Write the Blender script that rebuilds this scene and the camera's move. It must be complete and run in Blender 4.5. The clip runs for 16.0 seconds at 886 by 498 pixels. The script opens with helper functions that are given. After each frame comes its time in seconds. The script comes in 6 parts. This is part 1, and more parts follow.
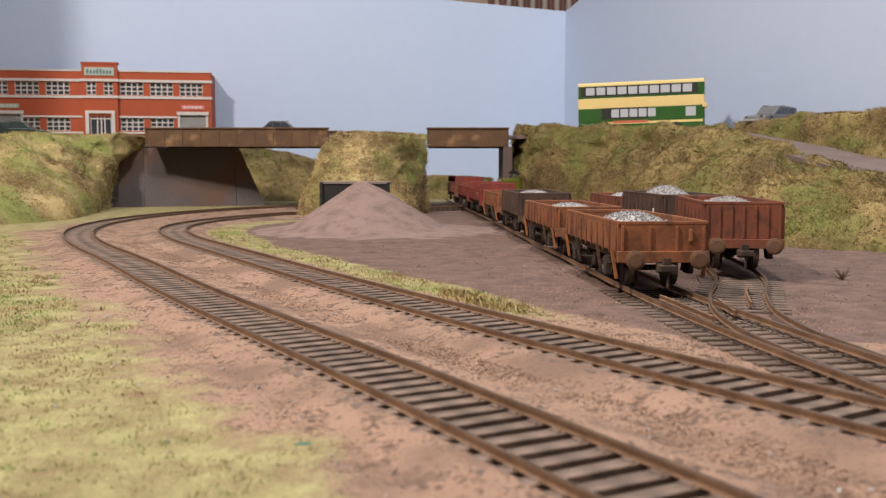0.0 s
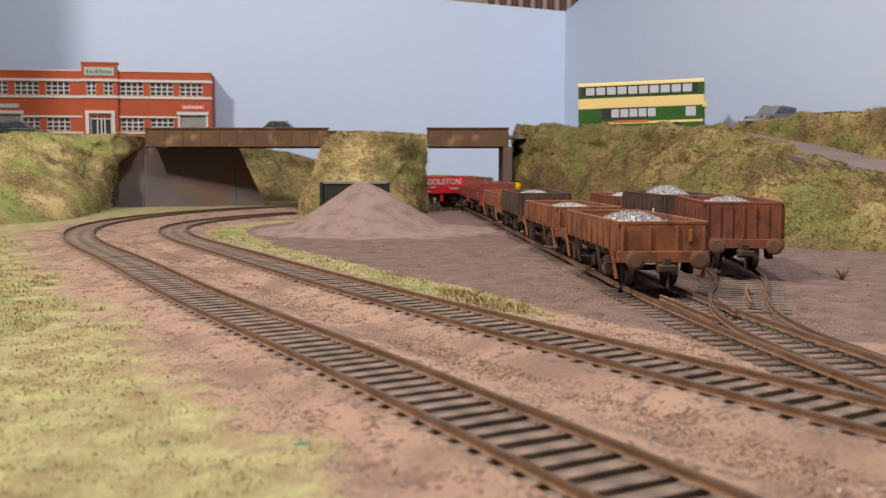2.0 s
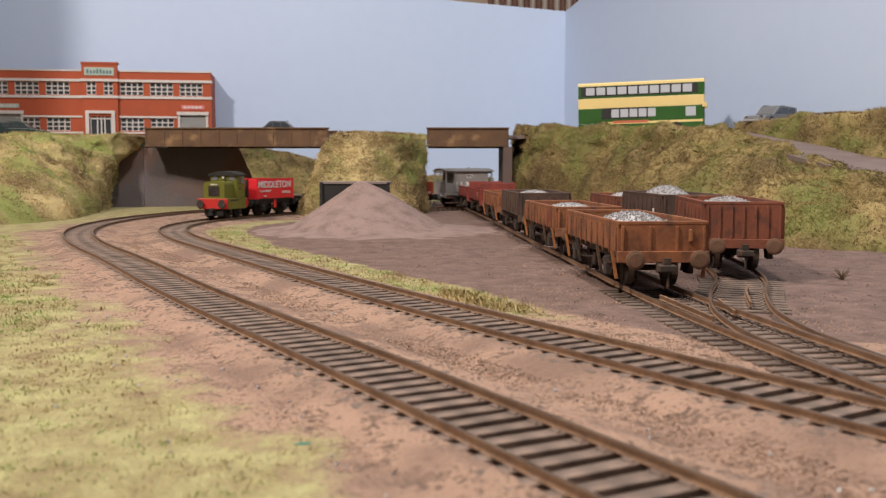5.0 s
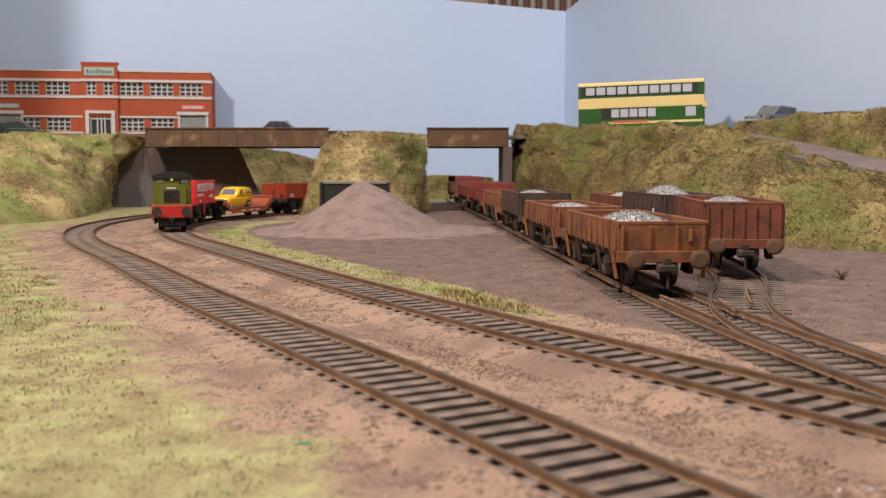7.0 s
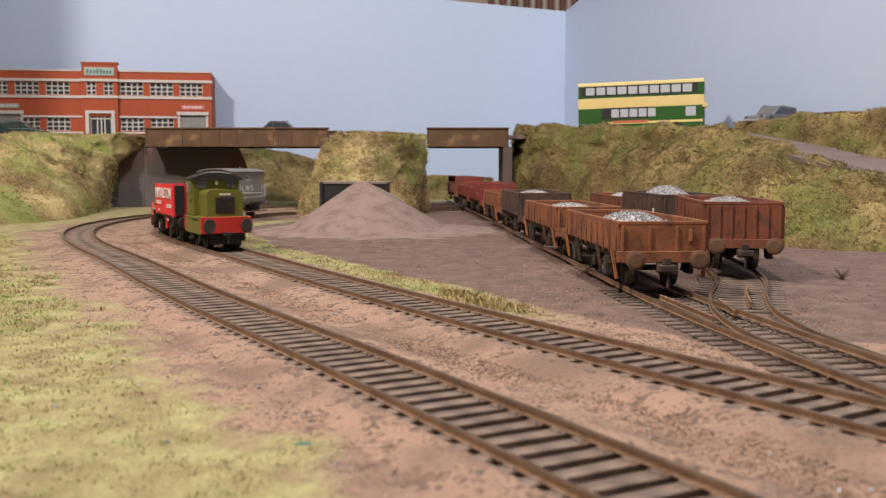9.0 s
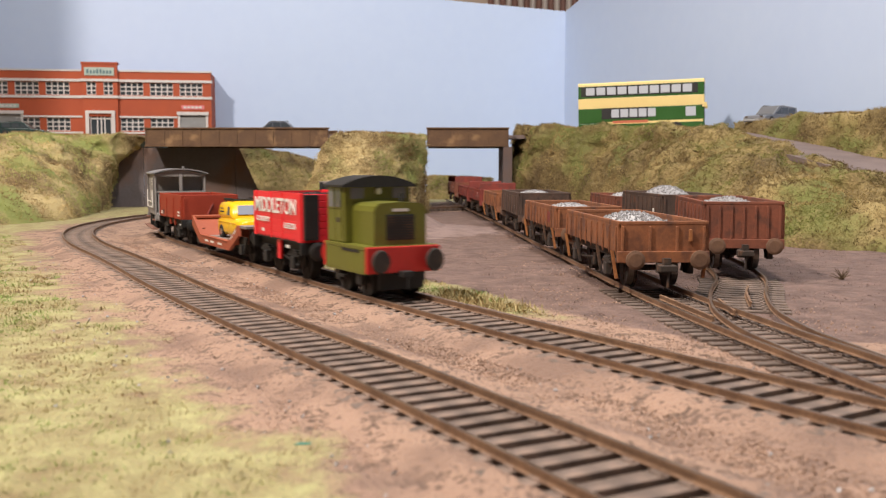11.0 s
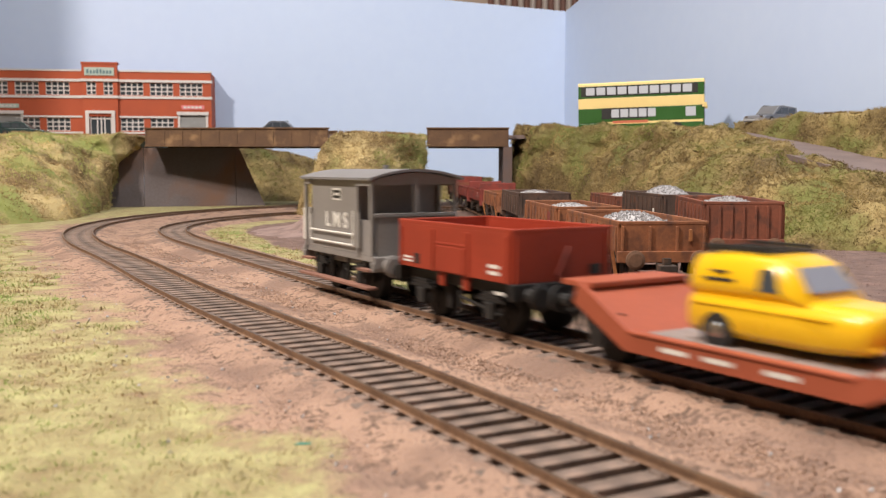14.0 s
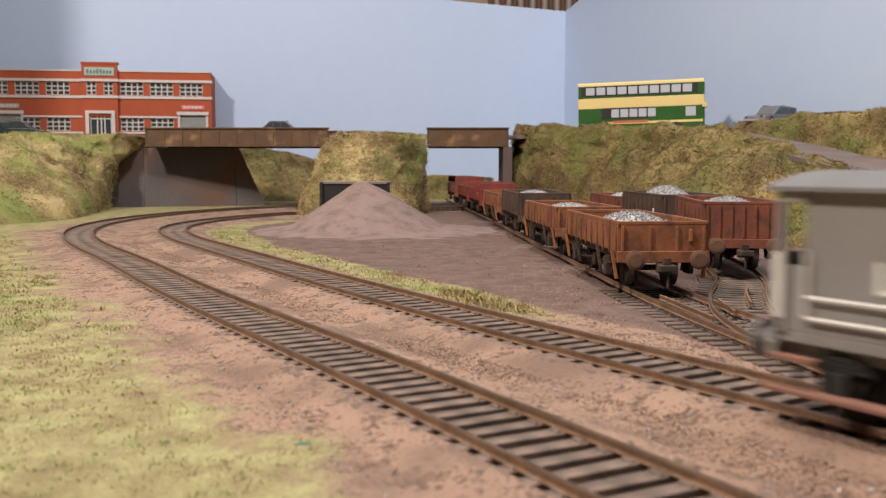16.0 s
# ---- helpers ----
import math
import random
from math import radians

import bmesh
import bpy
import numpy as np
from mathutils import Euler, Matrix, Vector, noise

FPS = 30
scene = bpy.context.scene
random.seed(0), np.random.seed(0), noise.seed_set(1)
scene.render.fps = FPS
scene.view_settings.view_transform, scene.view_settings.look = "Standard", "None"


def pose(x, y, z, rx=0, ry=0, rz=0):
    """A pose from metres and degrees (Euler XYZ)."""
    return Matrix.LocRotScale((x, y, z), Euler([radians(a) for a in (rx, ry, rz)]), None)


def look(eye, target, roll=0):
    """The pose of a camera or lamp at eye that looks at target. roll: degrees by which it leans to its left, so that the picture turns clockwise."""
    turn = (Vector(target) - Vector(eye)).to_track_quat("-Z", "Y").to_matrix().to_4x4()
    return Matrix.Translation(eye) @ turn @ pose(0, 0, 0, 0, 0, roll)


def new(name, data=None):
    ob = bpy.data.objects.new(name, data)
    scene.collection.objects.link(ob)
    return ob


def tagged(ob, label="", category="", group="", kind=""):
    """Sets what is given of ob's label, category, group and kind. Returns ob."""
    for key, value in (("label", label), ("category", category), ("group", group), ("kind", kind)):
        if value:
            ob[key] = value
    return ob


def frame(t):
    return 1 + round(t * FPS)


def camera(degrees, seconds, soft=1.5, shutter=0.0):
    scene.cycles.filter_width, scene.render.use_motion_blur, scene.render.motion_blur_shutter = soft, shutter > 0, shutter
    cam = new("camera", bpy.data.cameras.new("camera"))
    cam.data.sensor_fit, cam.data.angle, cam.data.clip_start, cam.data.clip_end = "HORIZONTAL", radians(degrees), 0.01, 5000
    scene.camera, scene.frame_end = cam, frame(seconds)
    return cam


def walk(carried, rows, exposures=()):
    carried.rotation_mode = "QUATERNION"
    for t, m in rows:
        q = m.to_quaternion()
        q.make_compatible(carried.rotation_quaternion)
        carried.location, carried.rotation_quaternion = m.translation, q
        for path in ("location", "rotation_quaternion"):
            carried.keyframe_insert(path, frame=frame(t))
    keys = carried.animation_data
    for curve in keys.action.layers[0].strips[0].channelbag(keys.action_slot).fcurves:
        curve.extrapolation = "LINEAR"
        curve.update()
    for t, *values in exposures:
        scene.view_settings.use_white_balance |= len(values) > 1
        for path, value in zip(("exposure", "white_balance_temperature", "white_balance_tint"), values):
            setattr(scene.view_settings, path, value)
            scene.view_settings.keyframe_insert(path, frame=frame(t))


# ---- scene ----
MM = 0.001

# ---- camera: stands still, a hand's width above the rails ----
cam = camera(50.32, 16.0, soft=1.15, shutter=0.9)
EYE = pose(0, 0, 43.915 * MM, 85.088, 0, 0)
walk(cam, [(0.0, EYE), (16.0, EYE)], [(0.0, -0.30), (9.2, -0.30), (10.4, -0.15), (11.5, 0.02), (12.5, 0.08), (13.0, 0.16), (13.5, -0.04), (14.3, 0.05), (15.1, 0.08), (15.6, -0.05), (16.0, -0.30)])
cam.data.dof.use_dof = True
cam.data.dof.focus_distance = 0.42
cam.data.dof.aperture_fstop = 40.0

# ---- light: an indoor layout, lit by lamps ahead of it and an added overhead fill ----
world = bpy.data.worlds.new("world")
scene.world = world
world.use_nodes = True
world.node_tree.nodes["Background"].inputs[0].default_value = (1.0, 0.95, 0.88, 1)
world.node_tree.nodes["Background"].inputs[1].default_value = 0.05


def area_lamp(name, eye, target, size, watts, colour):
    data = bpy.data.lights.new(name, "AREA")
    data.shape, data.size, data.energy, data.color = "DISK", size, watts, colour
    ob = new(name, data)
    ob.matrix_world = look(eye, target)
    return tagged(ob, kind="structure")


area_lamp("layout_light", (-0.75, -0.10, 1.05), (0.0, 0.60, 0.0), 0.13, 23.0, (1.0, 0.885, 0.79))
area_lamp("layout_light", (-0.05, 0.00, 1.15), (0.15, 0.75, 0.0), 0.13, 11.0, (1.0, 0.90, 0.81))
# Broad bluish fill with no real source, added to lift the shade.
area_lamp("overhead_fill", (0.2, 0.4, 1.58), (0.2, 0.4, 0.0), 1.6, 15.0, (0.80, 0.90, 1.0))

# ---- materials ----


def mat(name, c1, c2=None, rough=0.7, metal=0.0, scale=300.0, fine=2500.0, bump=0.2, depth=0.0004, vary=0.0, spots=None, spot_scale=120.0, spot_at=0.6, grain=0.5, hard=0.2):
    """Two-scale noise between c1 and c2, an optional third colour in spots, and a fine bump."""
    m = bpy.data.materials.new(name)
    m.use_nodes = True
    nt = m.node_tree
    n, l = nt.nodes, nt.links
    bsdf = n["Principled BSDF"]
    c2 = c2 or tuple(v * 0.75 for v in c1)
    co = n.new("ShaderNodeTexCoord")
    big = n.new("ShaderNodeTexNoise")
    big.inputs["Scale"].default_value, big.inputs["Detail"].default_value = scale, 5
    small = n.new("ShaderNodeTexNoise")
    small.inputs["Scale"].default_value, small.inputs["Detail"].default_value = fine, 3
    l.new(co.outputs["Object"], big.inputs["Vector"])
    l.new(co.outputs["Object"], small.inputs["Vector"])
    add = n.new("ShaderNodeMath")
    add.operation = "MULTIPLY_ADD"
    l.new(small.outputs[0], add.inputs[0])
    add.inputs[1].default_value = grain
    l.new(big.outputs[0], add.inputs[2])
    ramp = n.new("ShaderNodeValToRGB")
    ramp.color_ramp.elements[0].position, ramp.color_ramp.elements[1].position = 0.5 - hard + grain * 0.5, 0.5 + hard + grain * 0.5
    ramp.color_ramp.elements[0].color = (*c2, 1)
    ramp.color_ramp.elements[1].color = (*c1, 1)
    l.new(add.outputs[0], ramp.inputs[0])
    out = ramp.outputs[0]
    if spots:
        sp = n.new("ShaderNodeTexNoise")
        sp.inputs["Scale"].default_value, sp.inputs["Detail"].default_value = spot_scale, 6
        l.new(co.outputs["Object"], sp.inputs["Vector"])
        r2 = n.new("ShaderNodeValToRGB")
        r2.color_ramp.elements[0].position, r2.color_ramp.elements[1].position = spot_at - 0.06, spot_at + 0.08
        l.new(sp.outputs[0], r2.inputs[0])
        mx = n.new("ShaderNodeMix")
        mx.data_type = "RGBA"
        l.new(r2.outputs[0], mx.inputs["Factor"])
        l.new(out, mx.inputs["A"])
        mx.inputs["B"].default_value = (*spots, 1)
        out = mx.outputs["Result"]
    if vary:
        info = n.new("ShaderNodeObjectInfo")
        geo = n.new("ShaderNodeNewGeometry")
        sm = n.new("ShaderNodeMath")
        sm.operation = "ADD"
        l.new(info.outputs["Random"], sm.inputs[0])
        l.new(geo.outputs["Random Per Island"], sm.inputs[1])
        mr = n.new("ShaderNodeMapRange")
        mr.inputs["From Max"].default_value = 2.0
        mr.inputs["To Min"].default_value, mr.inputs["To Max"].default_value = 1 - vary, 1 + vary
        l.new(sm.outputs[0], mr.inputs[0])
        hs = n.new("ShaderNodeHueSaturation")
        l.new(mr.outputs[0], hs.inputs["Value"])
        l.new(out, hs.inputs["Color"])
        out = hs.outputs[0]
    l.new(out, bsdf.inputs["Base Color"])
    rr = n.new("ShaderNodeMapRange")
    rr.inputs["To Min"].default_value, rr.inputs["To Max"].default_value = max(rough - 0.12, 0.03), min(rough + 0.12, 1)
    l.new(big.outputs[0], rr.inputs[0])
    l.new(rr.outputs[0], bsdf.inputs["Roughness"])
    bsdf.inputs["Metallic"].default_value = metal
    if bump:
        b = n.new("ShaderNodeBump")
        b.inputs["Strength"].default_value, b.inputs["Distance"].default_value = bump, depth
        l.new(add.outputs[0], b.inputs["Height"])
        l.new(b.outputs[0], bsdf.inputs["Normal"])
    return m


def ground_mat():
    """Sifted earth with grains; the attributes 'grass' and 'yard' say where turf and fine yard dirt lie."""
    m = mat("ground_earth", (0.365, 0.232, 0.165), (0.14, 0.087, 0.062), 0.95, 0, 150, 900, 1.0, 0.0012, grain=1.1, hard=0.17, spots=(0.22, 0.138, 0.102), spot_scale=28, spot_at=0.54)
    nt = m.node_tree
    n, l = nt.nodes, nt.links
    bsdf = n["Principled BSDF"]
    base = bsdf.inputs["Base Color"].links[0].from_socket
    co = n.new("ShaderNodeTexCoord")
    for attr, ca, cb, sc in (("yard", (0.235, 0.15, 0.122), (0.11, 0.069, 0.057), 90), ("grass", (0.42, 0.39, 0.18), (0.23, 0.165, 0.08), 80)):
        at = n.new("ShaderNodeAttribute")
        at.attribute_name = attr
        no = n.new("ShaderNodeTexNoise")
        no.inputs["Scale"].default_value, no.inputs["Detail"].default_value = sc, 8
        no.inputs["Roughness"].default_value = 0.75
        l.new(co.outputs["Object"], no.inputs["Vector"])
        rp = n.new("ShaderNodeValToRGB")
        rp.color_ramp.elements[0].position, rp.color_ramp.elements[1].position = 0.35, 0.65
        rp.color_ramp.elements[0].color, rp.color_ramp.elements[1].color = (*cb, 1), (*ca, 1)
        l.new(no.outputs[0], rp.inputs[0])
        s = n.new("ShaderNodeMath")
        s.operation = "ADD"
        l.new(at.outputs["Fac"], s.inputs[0])
        l.new(no.outputs[0], s.inputs[1])
        th = n.new("ShaderNodeMapRange")
        th.inputs["From Min"].default_value, th.inputs["From Max"].default_value = 0.88, 1.12
        l.new(s.outputs[0], th.inputs[0])
        mx = n.new("ShaderNodeMix")
        mx.data_type = "RGBA"
        l.new(th.outputs[0], mx.inputs["Factor"])
        l.new(base, mx.inputs["A"])
        l.new(rp.outputs[0], mx.inputs["B"])
        base = mx.outputs["Result"]
    l.new(base, bsdf.inputs["Base Color"])
    return m


def glass_mat(name, c=(0.05, 0.06, 0.07), rough=0.08):
    m = mat(name, c, c, rough, 0, 40, 400, 0)
    m.node_tree.nodes["Principled BSDF"].inputs["Specular IOR Level"].default_value = 0.8
    return m


M = dict(
    ground=ground_mat(),
    hill=mat("hill_scrub", (0.33, 0.245, 0.10), (0.085, 0.054, 0.02), 0.95, 0, 26, 600, 0.9, 0.002, spots=(0.15, 0.155, 0.04), spot_scale=19, spot_at=0.55, hard=0.16),
    tuft=mat("scrub_fibres", (0.42, 0.31, 0.13), (0.115, 0.072, 0.025), 0.95, 0, 28, 250, 0, vary=0.2, spots=(0.20, 0.215, 0.05), spot_scale=20, spot_at=0.55, hard=0.15),
    strawhill=mat("straw_hill_scrub", (0.50, 0.385, 0.18), (0.13, 0.08, 0.03), 0.95, 0, 26, 600, 0.9, 0.002, spots=(0.24, 0.26, 0.075), spot_scale=19, spot_at=0.57, hard=0.15),
    strawtuft=mat("straw_scrub_fibres", (0.62, 0.48, 0.235), (0.19, 0.115, 0.042), 0.95, 0, 28, 250, 0, vary=0.2, spots=(0.31, 0.345, 0.10), spot_scale=20, spot_at=0.56, hard=0.14),
    straw=mat("dry_straw", (0.46, 0.36, 0.17), (0.26, 0.20, 0.085), 0.95, 0, 60, 300, 0, vary=0.35),
    turf=mat("turf_fibres", (0.49, 0.40, 0.205), (0.25, 0.165, 0.08), 0.95, 0, 75, 300, 0, vary=0.2, spots=(0.28, 0.36, 0.11), spot_scale=46, spot_at=0.52, hard=0.11),
    leaf=mat("dark_scrub", (0.20, 0.13, 0.045), (0.10, 0.065, 0.02), 0.95, 0, 60, 300, 0, vary=0.5),
    chip=mat("ballast_chips", (0.44, 0.295, 0.215), (0.24, 0.155, 0.112), 0.95, 0, 300, 2000, 0.3, vary=0.4),
    rail=mat("rusty_rail", (0.27, 0.16, 0.095), (0.15, 0.085, 0.052), 0.65, 0.1, 150, 1200, 0.2),
    railtop=mat("worn_rail_head", (0.27, 0.20, 0.15), (0.16, 0.11, 0.08), 0.4, 0.7, 100, 900, 0.05),
    bed=mat("gap_shade_track_bed", (0.15, 0.105, 0.082), (0.06, 0.042, 0.034), 0.95, 0, 150, 1200, 0.8, 0.0008, grain=1.0),
    sleeper=mat("sleeper_wood", (0.215, 0.155, 0.122), (0.105, 0.076, 0.062), 0.85, 0, 200, 2200, 0.4, vary=0.25, spots=(0.26, 0.18, 0.14), spot_scale=180, spot_at=0.60),
    sky=mat("pale_blue_board", (0.54, 0.65, 0.86), (0.51, 0.62, 0.84), 0.6, 0, 3, 60, 0.05, 0.001),
    plaster=mat("cream_room_wall", (0.70, 0.55, 0.45), (0.62, 0.48, 0.39), 0.8, 0, 2, 40, 0.1, 0.001),
    ceil=mat("white_ceiling", (0.8, 0.79, 0.76), (0.75, 0.74, 0.71), 0.9, 0, 2, 40, 0),
    carpet=mat("dark_carpet", (0.10, 0.08, 0.07), (0.06, 0.05, 0.045), 0.95, 0, 20, 400, 0.3, 0.002),
    rust=mat("rusty_wagon_steel", (0.305, 0.115, 0.047), (0.16, 0.062, 0.03), 0.75, 0, 130, 900, 0.25, 0.0002, spots=(0.12, 0.05, 0.03), spot_scale=170, spot_at=0.60),
    rust2=mat("brown_wagon_steel", (0.24, 0.075, 0.04), (0.15, 0.05, 0.028), 0.75, 0, 110, 900, 0.2, 0.0002, spots=(0.08, 0.035, 0.025), spot_scale=150, spot_at=0.60),
    orange=mat("orange_rust", (0.42, 0.17, 0.055), (0.22, 0.08, 0.03), 0.85, 0, 300, 1400, 0.3, 0.0002),
    bufbrown=mat("brown_buffer_steel", (0.17, 0.09, 0.052), (0.10, 0.055, 0.034), 0.8, 0, 150, 900, 0.2, 0.0002),
    darkwag=mat("black_brown_steel", (0.105, 0.06, 0.042), (0.055, 0.034, 0.026), 0.75, 0, 120, 900, 0.2, 0.0002, spots=(0.16, 0.06, 0.03), spot_scale=150, spot_at=0.66),
    redwag=mat("dull_red_steel", (0.27, 0.045, 0.03), (0.16, 0.03, 0.022), 0.7, 0, 110, 900, 0.2, 0.0002, spots=(0.10, 0.035, 0.03), spot_scale=140, spot_at=0.62),
    bauxite=mat("bauxite_red_plastic", (0.33, 0.038, 0.013), (0.26, 0.028, 0.010), 0.62, 0, 60, 900, 0.05),
    scarlet=mat("scarlet_plastic", (0.78, 0.028, 0.04), (0.70, 0.022, 0.033), 0.45, 0, 60, 900, 0.05),
    lowred=mat("oxide_red_plastic", (0.36, 0.085, 0.04), (0.29, 0.068, 0.032), 0.5, 0, 60, 900, 0.05),
    deck=mat("grey_deck_boards", (0.27, 0.22, 0.20), (0.20, 0.16, 0.145), 0.8, 0, 150, 900, 0.1),
    green=mat("olive_green_paint", (0.145, 0.145, 0.022), (0.12, 0.12, 0.018), 0.4, 0, 50, 700, 0.03),
    black=mat("black_plastic", (0.02, 0.019, 0.018), (0.012, 0.011, 0.011), 0.6, 0, 80, 900, 0.1),
    gear=mat("dirty_underframe", (0.055, 0.038, 0.03), (0.025, 0.019, 0.016), 0.85, 0, 200, 1500, 0.3, spots=(0.13, 0.065, 0.035), spot_scale=220, spot_at=0.6),
    soot=mat("black_running_gear", (0.022, 0.019, 0.017), (0.012, 0.011, 0.010), 0.75, 0, 200, 1500, 0.3),
    steel=mat("wheel_tread_steel", (0.30, 0.27, 0.24), (0.18, 0.15, 0.13), 0.4, 0.8, 100, 900, 0.05),
    bufred=mat("red_buffer_beam", (0.55, 0.03, 0.025), (0.45, 0.025, 0.02), 0.45, 0, 60, 600, 0.03),
    grey=mat("grey_van_plastic", (0.265, 0.248, 0.235), (0.225, 0.21, 0.20), 0.6, 0, 60, 900, 0.06),
    roof=mat("grey_van_roof", (0.20, 0.19, 0.195), (0.165, 0.16, 0.16), 0.6, 0, 60, 900, 0.06),
    white=mat("white_lettering", (0.75, 0.73, 0.68), (0.66, 0.64, 0.6), 0.6, 0, 200, 900, 0),
    step=mat("brown_step_board", (0.26, 0.13, 0.09), (0.19, 0.09, 0.065), 0.8, 0, 150, 900, 0.1),
    yellow=mat("yellow_van_enamel", (0.80, 0.47, 0.012), (0.76, 0.44, 0.01), 0.25, 0, 30, 500, 0),
    chrome=mat("chrome_trim", (0.6, 0.6, 0.6), (0.5, 0.5, 0.5), 0.2, 1.0, 50, 500, 0),
    glass=glass_mat("dark_glass"),
    # Paler base colours stand in for brightness reflected in or seen through glass.
    paleglass=glass_mat("painted_bright_glass", (0.50, 0.52, 0.56), 0.12),
    screen=glass_mat("painted_reflection_glass", (0.16, 0.165, 0.20), 0.1),
    stone=mat("grey_stone_chips", (0.40, 0.385, 0.385), (0.24, 0.23, 0.235), 0.9, 0, 500, 2500, 0.3, vary=0.35),
    coal=mat("coal", (0.02, 0.02, 0.021), (0.01, 0.01, 0.01), 0.45, 0, 300, 1500, 0.5, 0.001),
    heap=mat("fine_sand_heap", (0.29, 0.20, 0.175), (0.15, 0.10, 0.085), 0.95, 0, 90, 1300, 0.9, 0.001, grain=0.9, hard=0.28),
    girder=mat("brown_girder", (0.15, 0.080, 0.038), (0.09, 0.046, 0.023), 0.7, 0, 50, 600, 0.15, 0.0003, spots=(0.26, 0.15, 0.07), spot_scale=60, spot_at=0.62),
    abut=mat("grey_abutment_card", (0.135, 0.115, 0.12), (0.10, 0.08, 0.08), 0.85, 0, 25, 500, 0.2, 0.0004, spots=(0.15, 0.085, 0.06), spot_scale=14, spot_at=0.5),
    road=mat("road_surface", (0.21, 0.155, 0.14), (0.15, 0.11, 0.10), 0.9, 0, 50, 900, 0.3, 0.0004),
    brick=mat("orange_red_brick_paper", (0.44, 0.085, 0.03), (0.38, 0.07, 0.025), 0.7, 0, 40, 1500, 0.1, 0.0002),
    cement=mat("white_trim_card", (0.66, 0.62, 0.60), (0.60, 0.56, 0.54), 0.7, 0, 60, 900, 0),
    shutter=mat("grey_shutter", (0.33, 0.33, 0.33), (0.28, 0.28, 0.28), 0.6, 0, 60, 900, 0.05),
    sign=mat("pale_green_sign", (0.42, 0.50, 0.44), (0.36, 0.44, 0.38), 0.6, 0, 60, 900, 0),
    pinksign=mat("pink_sign", (0.72, 0.22, 0.22), (0.66, 0.18, 0.18), 0.6, 0, 60, 900, 0),
    signink=mat("sign_ink", (0.12, 0.20, 0.22), (0.10, 0.17, 0.19), 0.6, 0, 60, 900, 0),
    busgreen=mat("bus_green", (0.03, 0.11, 0.02), (0.025, 0.09, 0.016), 0.35, 0, 30, 500, 0),
    buscream=mat("bus_cream", (0.80, 0.62, 0.26), (0.76, 0.58, 0.24), 0.35, 0, 30, 500, 0),
    busred=mat("bus_advert_red", (0.6, 0.16, 0.08), (0.5, 0.13, 0.07), 0.5, 0, 30, 500, 0),
    cargrey=mat("silver_grey_car_paint", (0.24, 0.24, 0.25), (0.20, 0.20, 0.21), 0.35, 0.4, 30, 500, 0),
    cardark=mat("dark_green_car_paint", (0.02, 0.045, 0.045), (0.016, 0.035, 0.035), 0.25, 0, 30, 500, 0),
    carblue=mat("grey_blue_car_paint", (0.10, 0.11, 0.13), (0.08, 0.09, 0.11), 0.3, 0.2, 30, 500, 0),
    curtain_a=mat("curtain_pale_stripe", (0.75, 0.68, 0.62), (0.68, 0.61, 0.55), 0.9, 0, 10, 100, 0),
    curtain_b=mat("curtain_brown_stripe", (0.32, 0.18, 0.15), (0.27, 0.15, 0.12), 0.9, 0, 10, 100, 0),
    teal=mat("teal_scrap", (0.01, 0.25, 0.20), (0.01, 0.2, 0.16), 0.5, 0, 50, 500, 0),
    branch=mat("dry_twig", (0.13, 0.085, 0.045), (0.08, 0.05, 0.03), 0.9, 0, 200, 900, 0.2),
)

# ---- mesh helpers (millimetres) ----


def empty(name, label, category, group="", kind=""):
    return tagged(new(name), label, category, group, kind)


def finish(name, bm, material, parent=None, label="", smooth=False):
    me = bpy.data.meshes.new(name)
    bmesh.ops.scale(bm, vec=(MM, MM, MM), verts=bm.verts)
    bm.normal_update()
    bm.to_mesh(me)
    bm.free()
    me.materials.append(material)
    if smooth:
        me.polygons.foreach_set("use_smooth", [True] * len(me.polygons))
    ob = new(name, me)
    if parent:
        ob.parent = parent
    if label:
        tagged(ob, label)
    return ob


part = finish


def raw(name, verts, faces, material, parent=None, smooth=False):
    me = bpy.data.meshes.new(name)
    me.from_pydata((np.asarray(verts, float) * MM).tolist(), [], [tuple(int(i) for i in f) for f in faces])
    me.materials.append(material)
    me.update()
    if smooth:
        me.polygons.foreach_set("use_smooth", [True] * len(me.polygons))
    ob = new(name, me)
    if parent:
        ob.parent = parent
    return ob


def box(bm, x0, x1, y0, y1, z0, z1, bev=0.0):
    vs = [bm.verts.new((x, y, z)) for z in (z0, z1) for x, y in ((x0, y0), (x1, y0), (x1, y1), (x0, y1))]
    fs = [(3, 2, 1, 0), (4, 5, 6, 7), (0, 1, 5, 4), (1, 2, 6, 5), (2, 3, 7, 6), (3, 0, 4, 7)]
    made = [bm.faces.new([vs[i] for i in f]) for f in fs]
    if bev:
        es = list({e for f in made for e in f.edges})
        bmesh.ops.bevel(bm, geom=es, offset=bev, segments=2, affect="EDGES", profile=0.5)
    return bm


def bx(*a, **k):
    return box(bmesh.new(), *a, **k)


def prism(bm, pts, y0, y1, axis="y"):
    """Extrude an x-z outline along y (or a y-z outline along x, or x-y along z)."""
    def v(p, t):
        return {"y": (p[0], t, p[1]), "x": (t, p[0], p[1]), "z": (p[0], p[1], t)}[axis]
    a = [bm.verts.new(v(p, y0)) for p in pts]
    b = [bm.verts.new(v(p, y1)) for p in pts]
    bm.faces.new(a)
    bm.faces.new(b[::-1])
    k = len(pts)
    for i in range(k):
        bm.faces.new((a[i], b[i], b[(i + 1) % k], a[(i + 1) % k]))
    bmesh.ops.recalc_face_normals(bm, faces=bm.faces)
    return bm


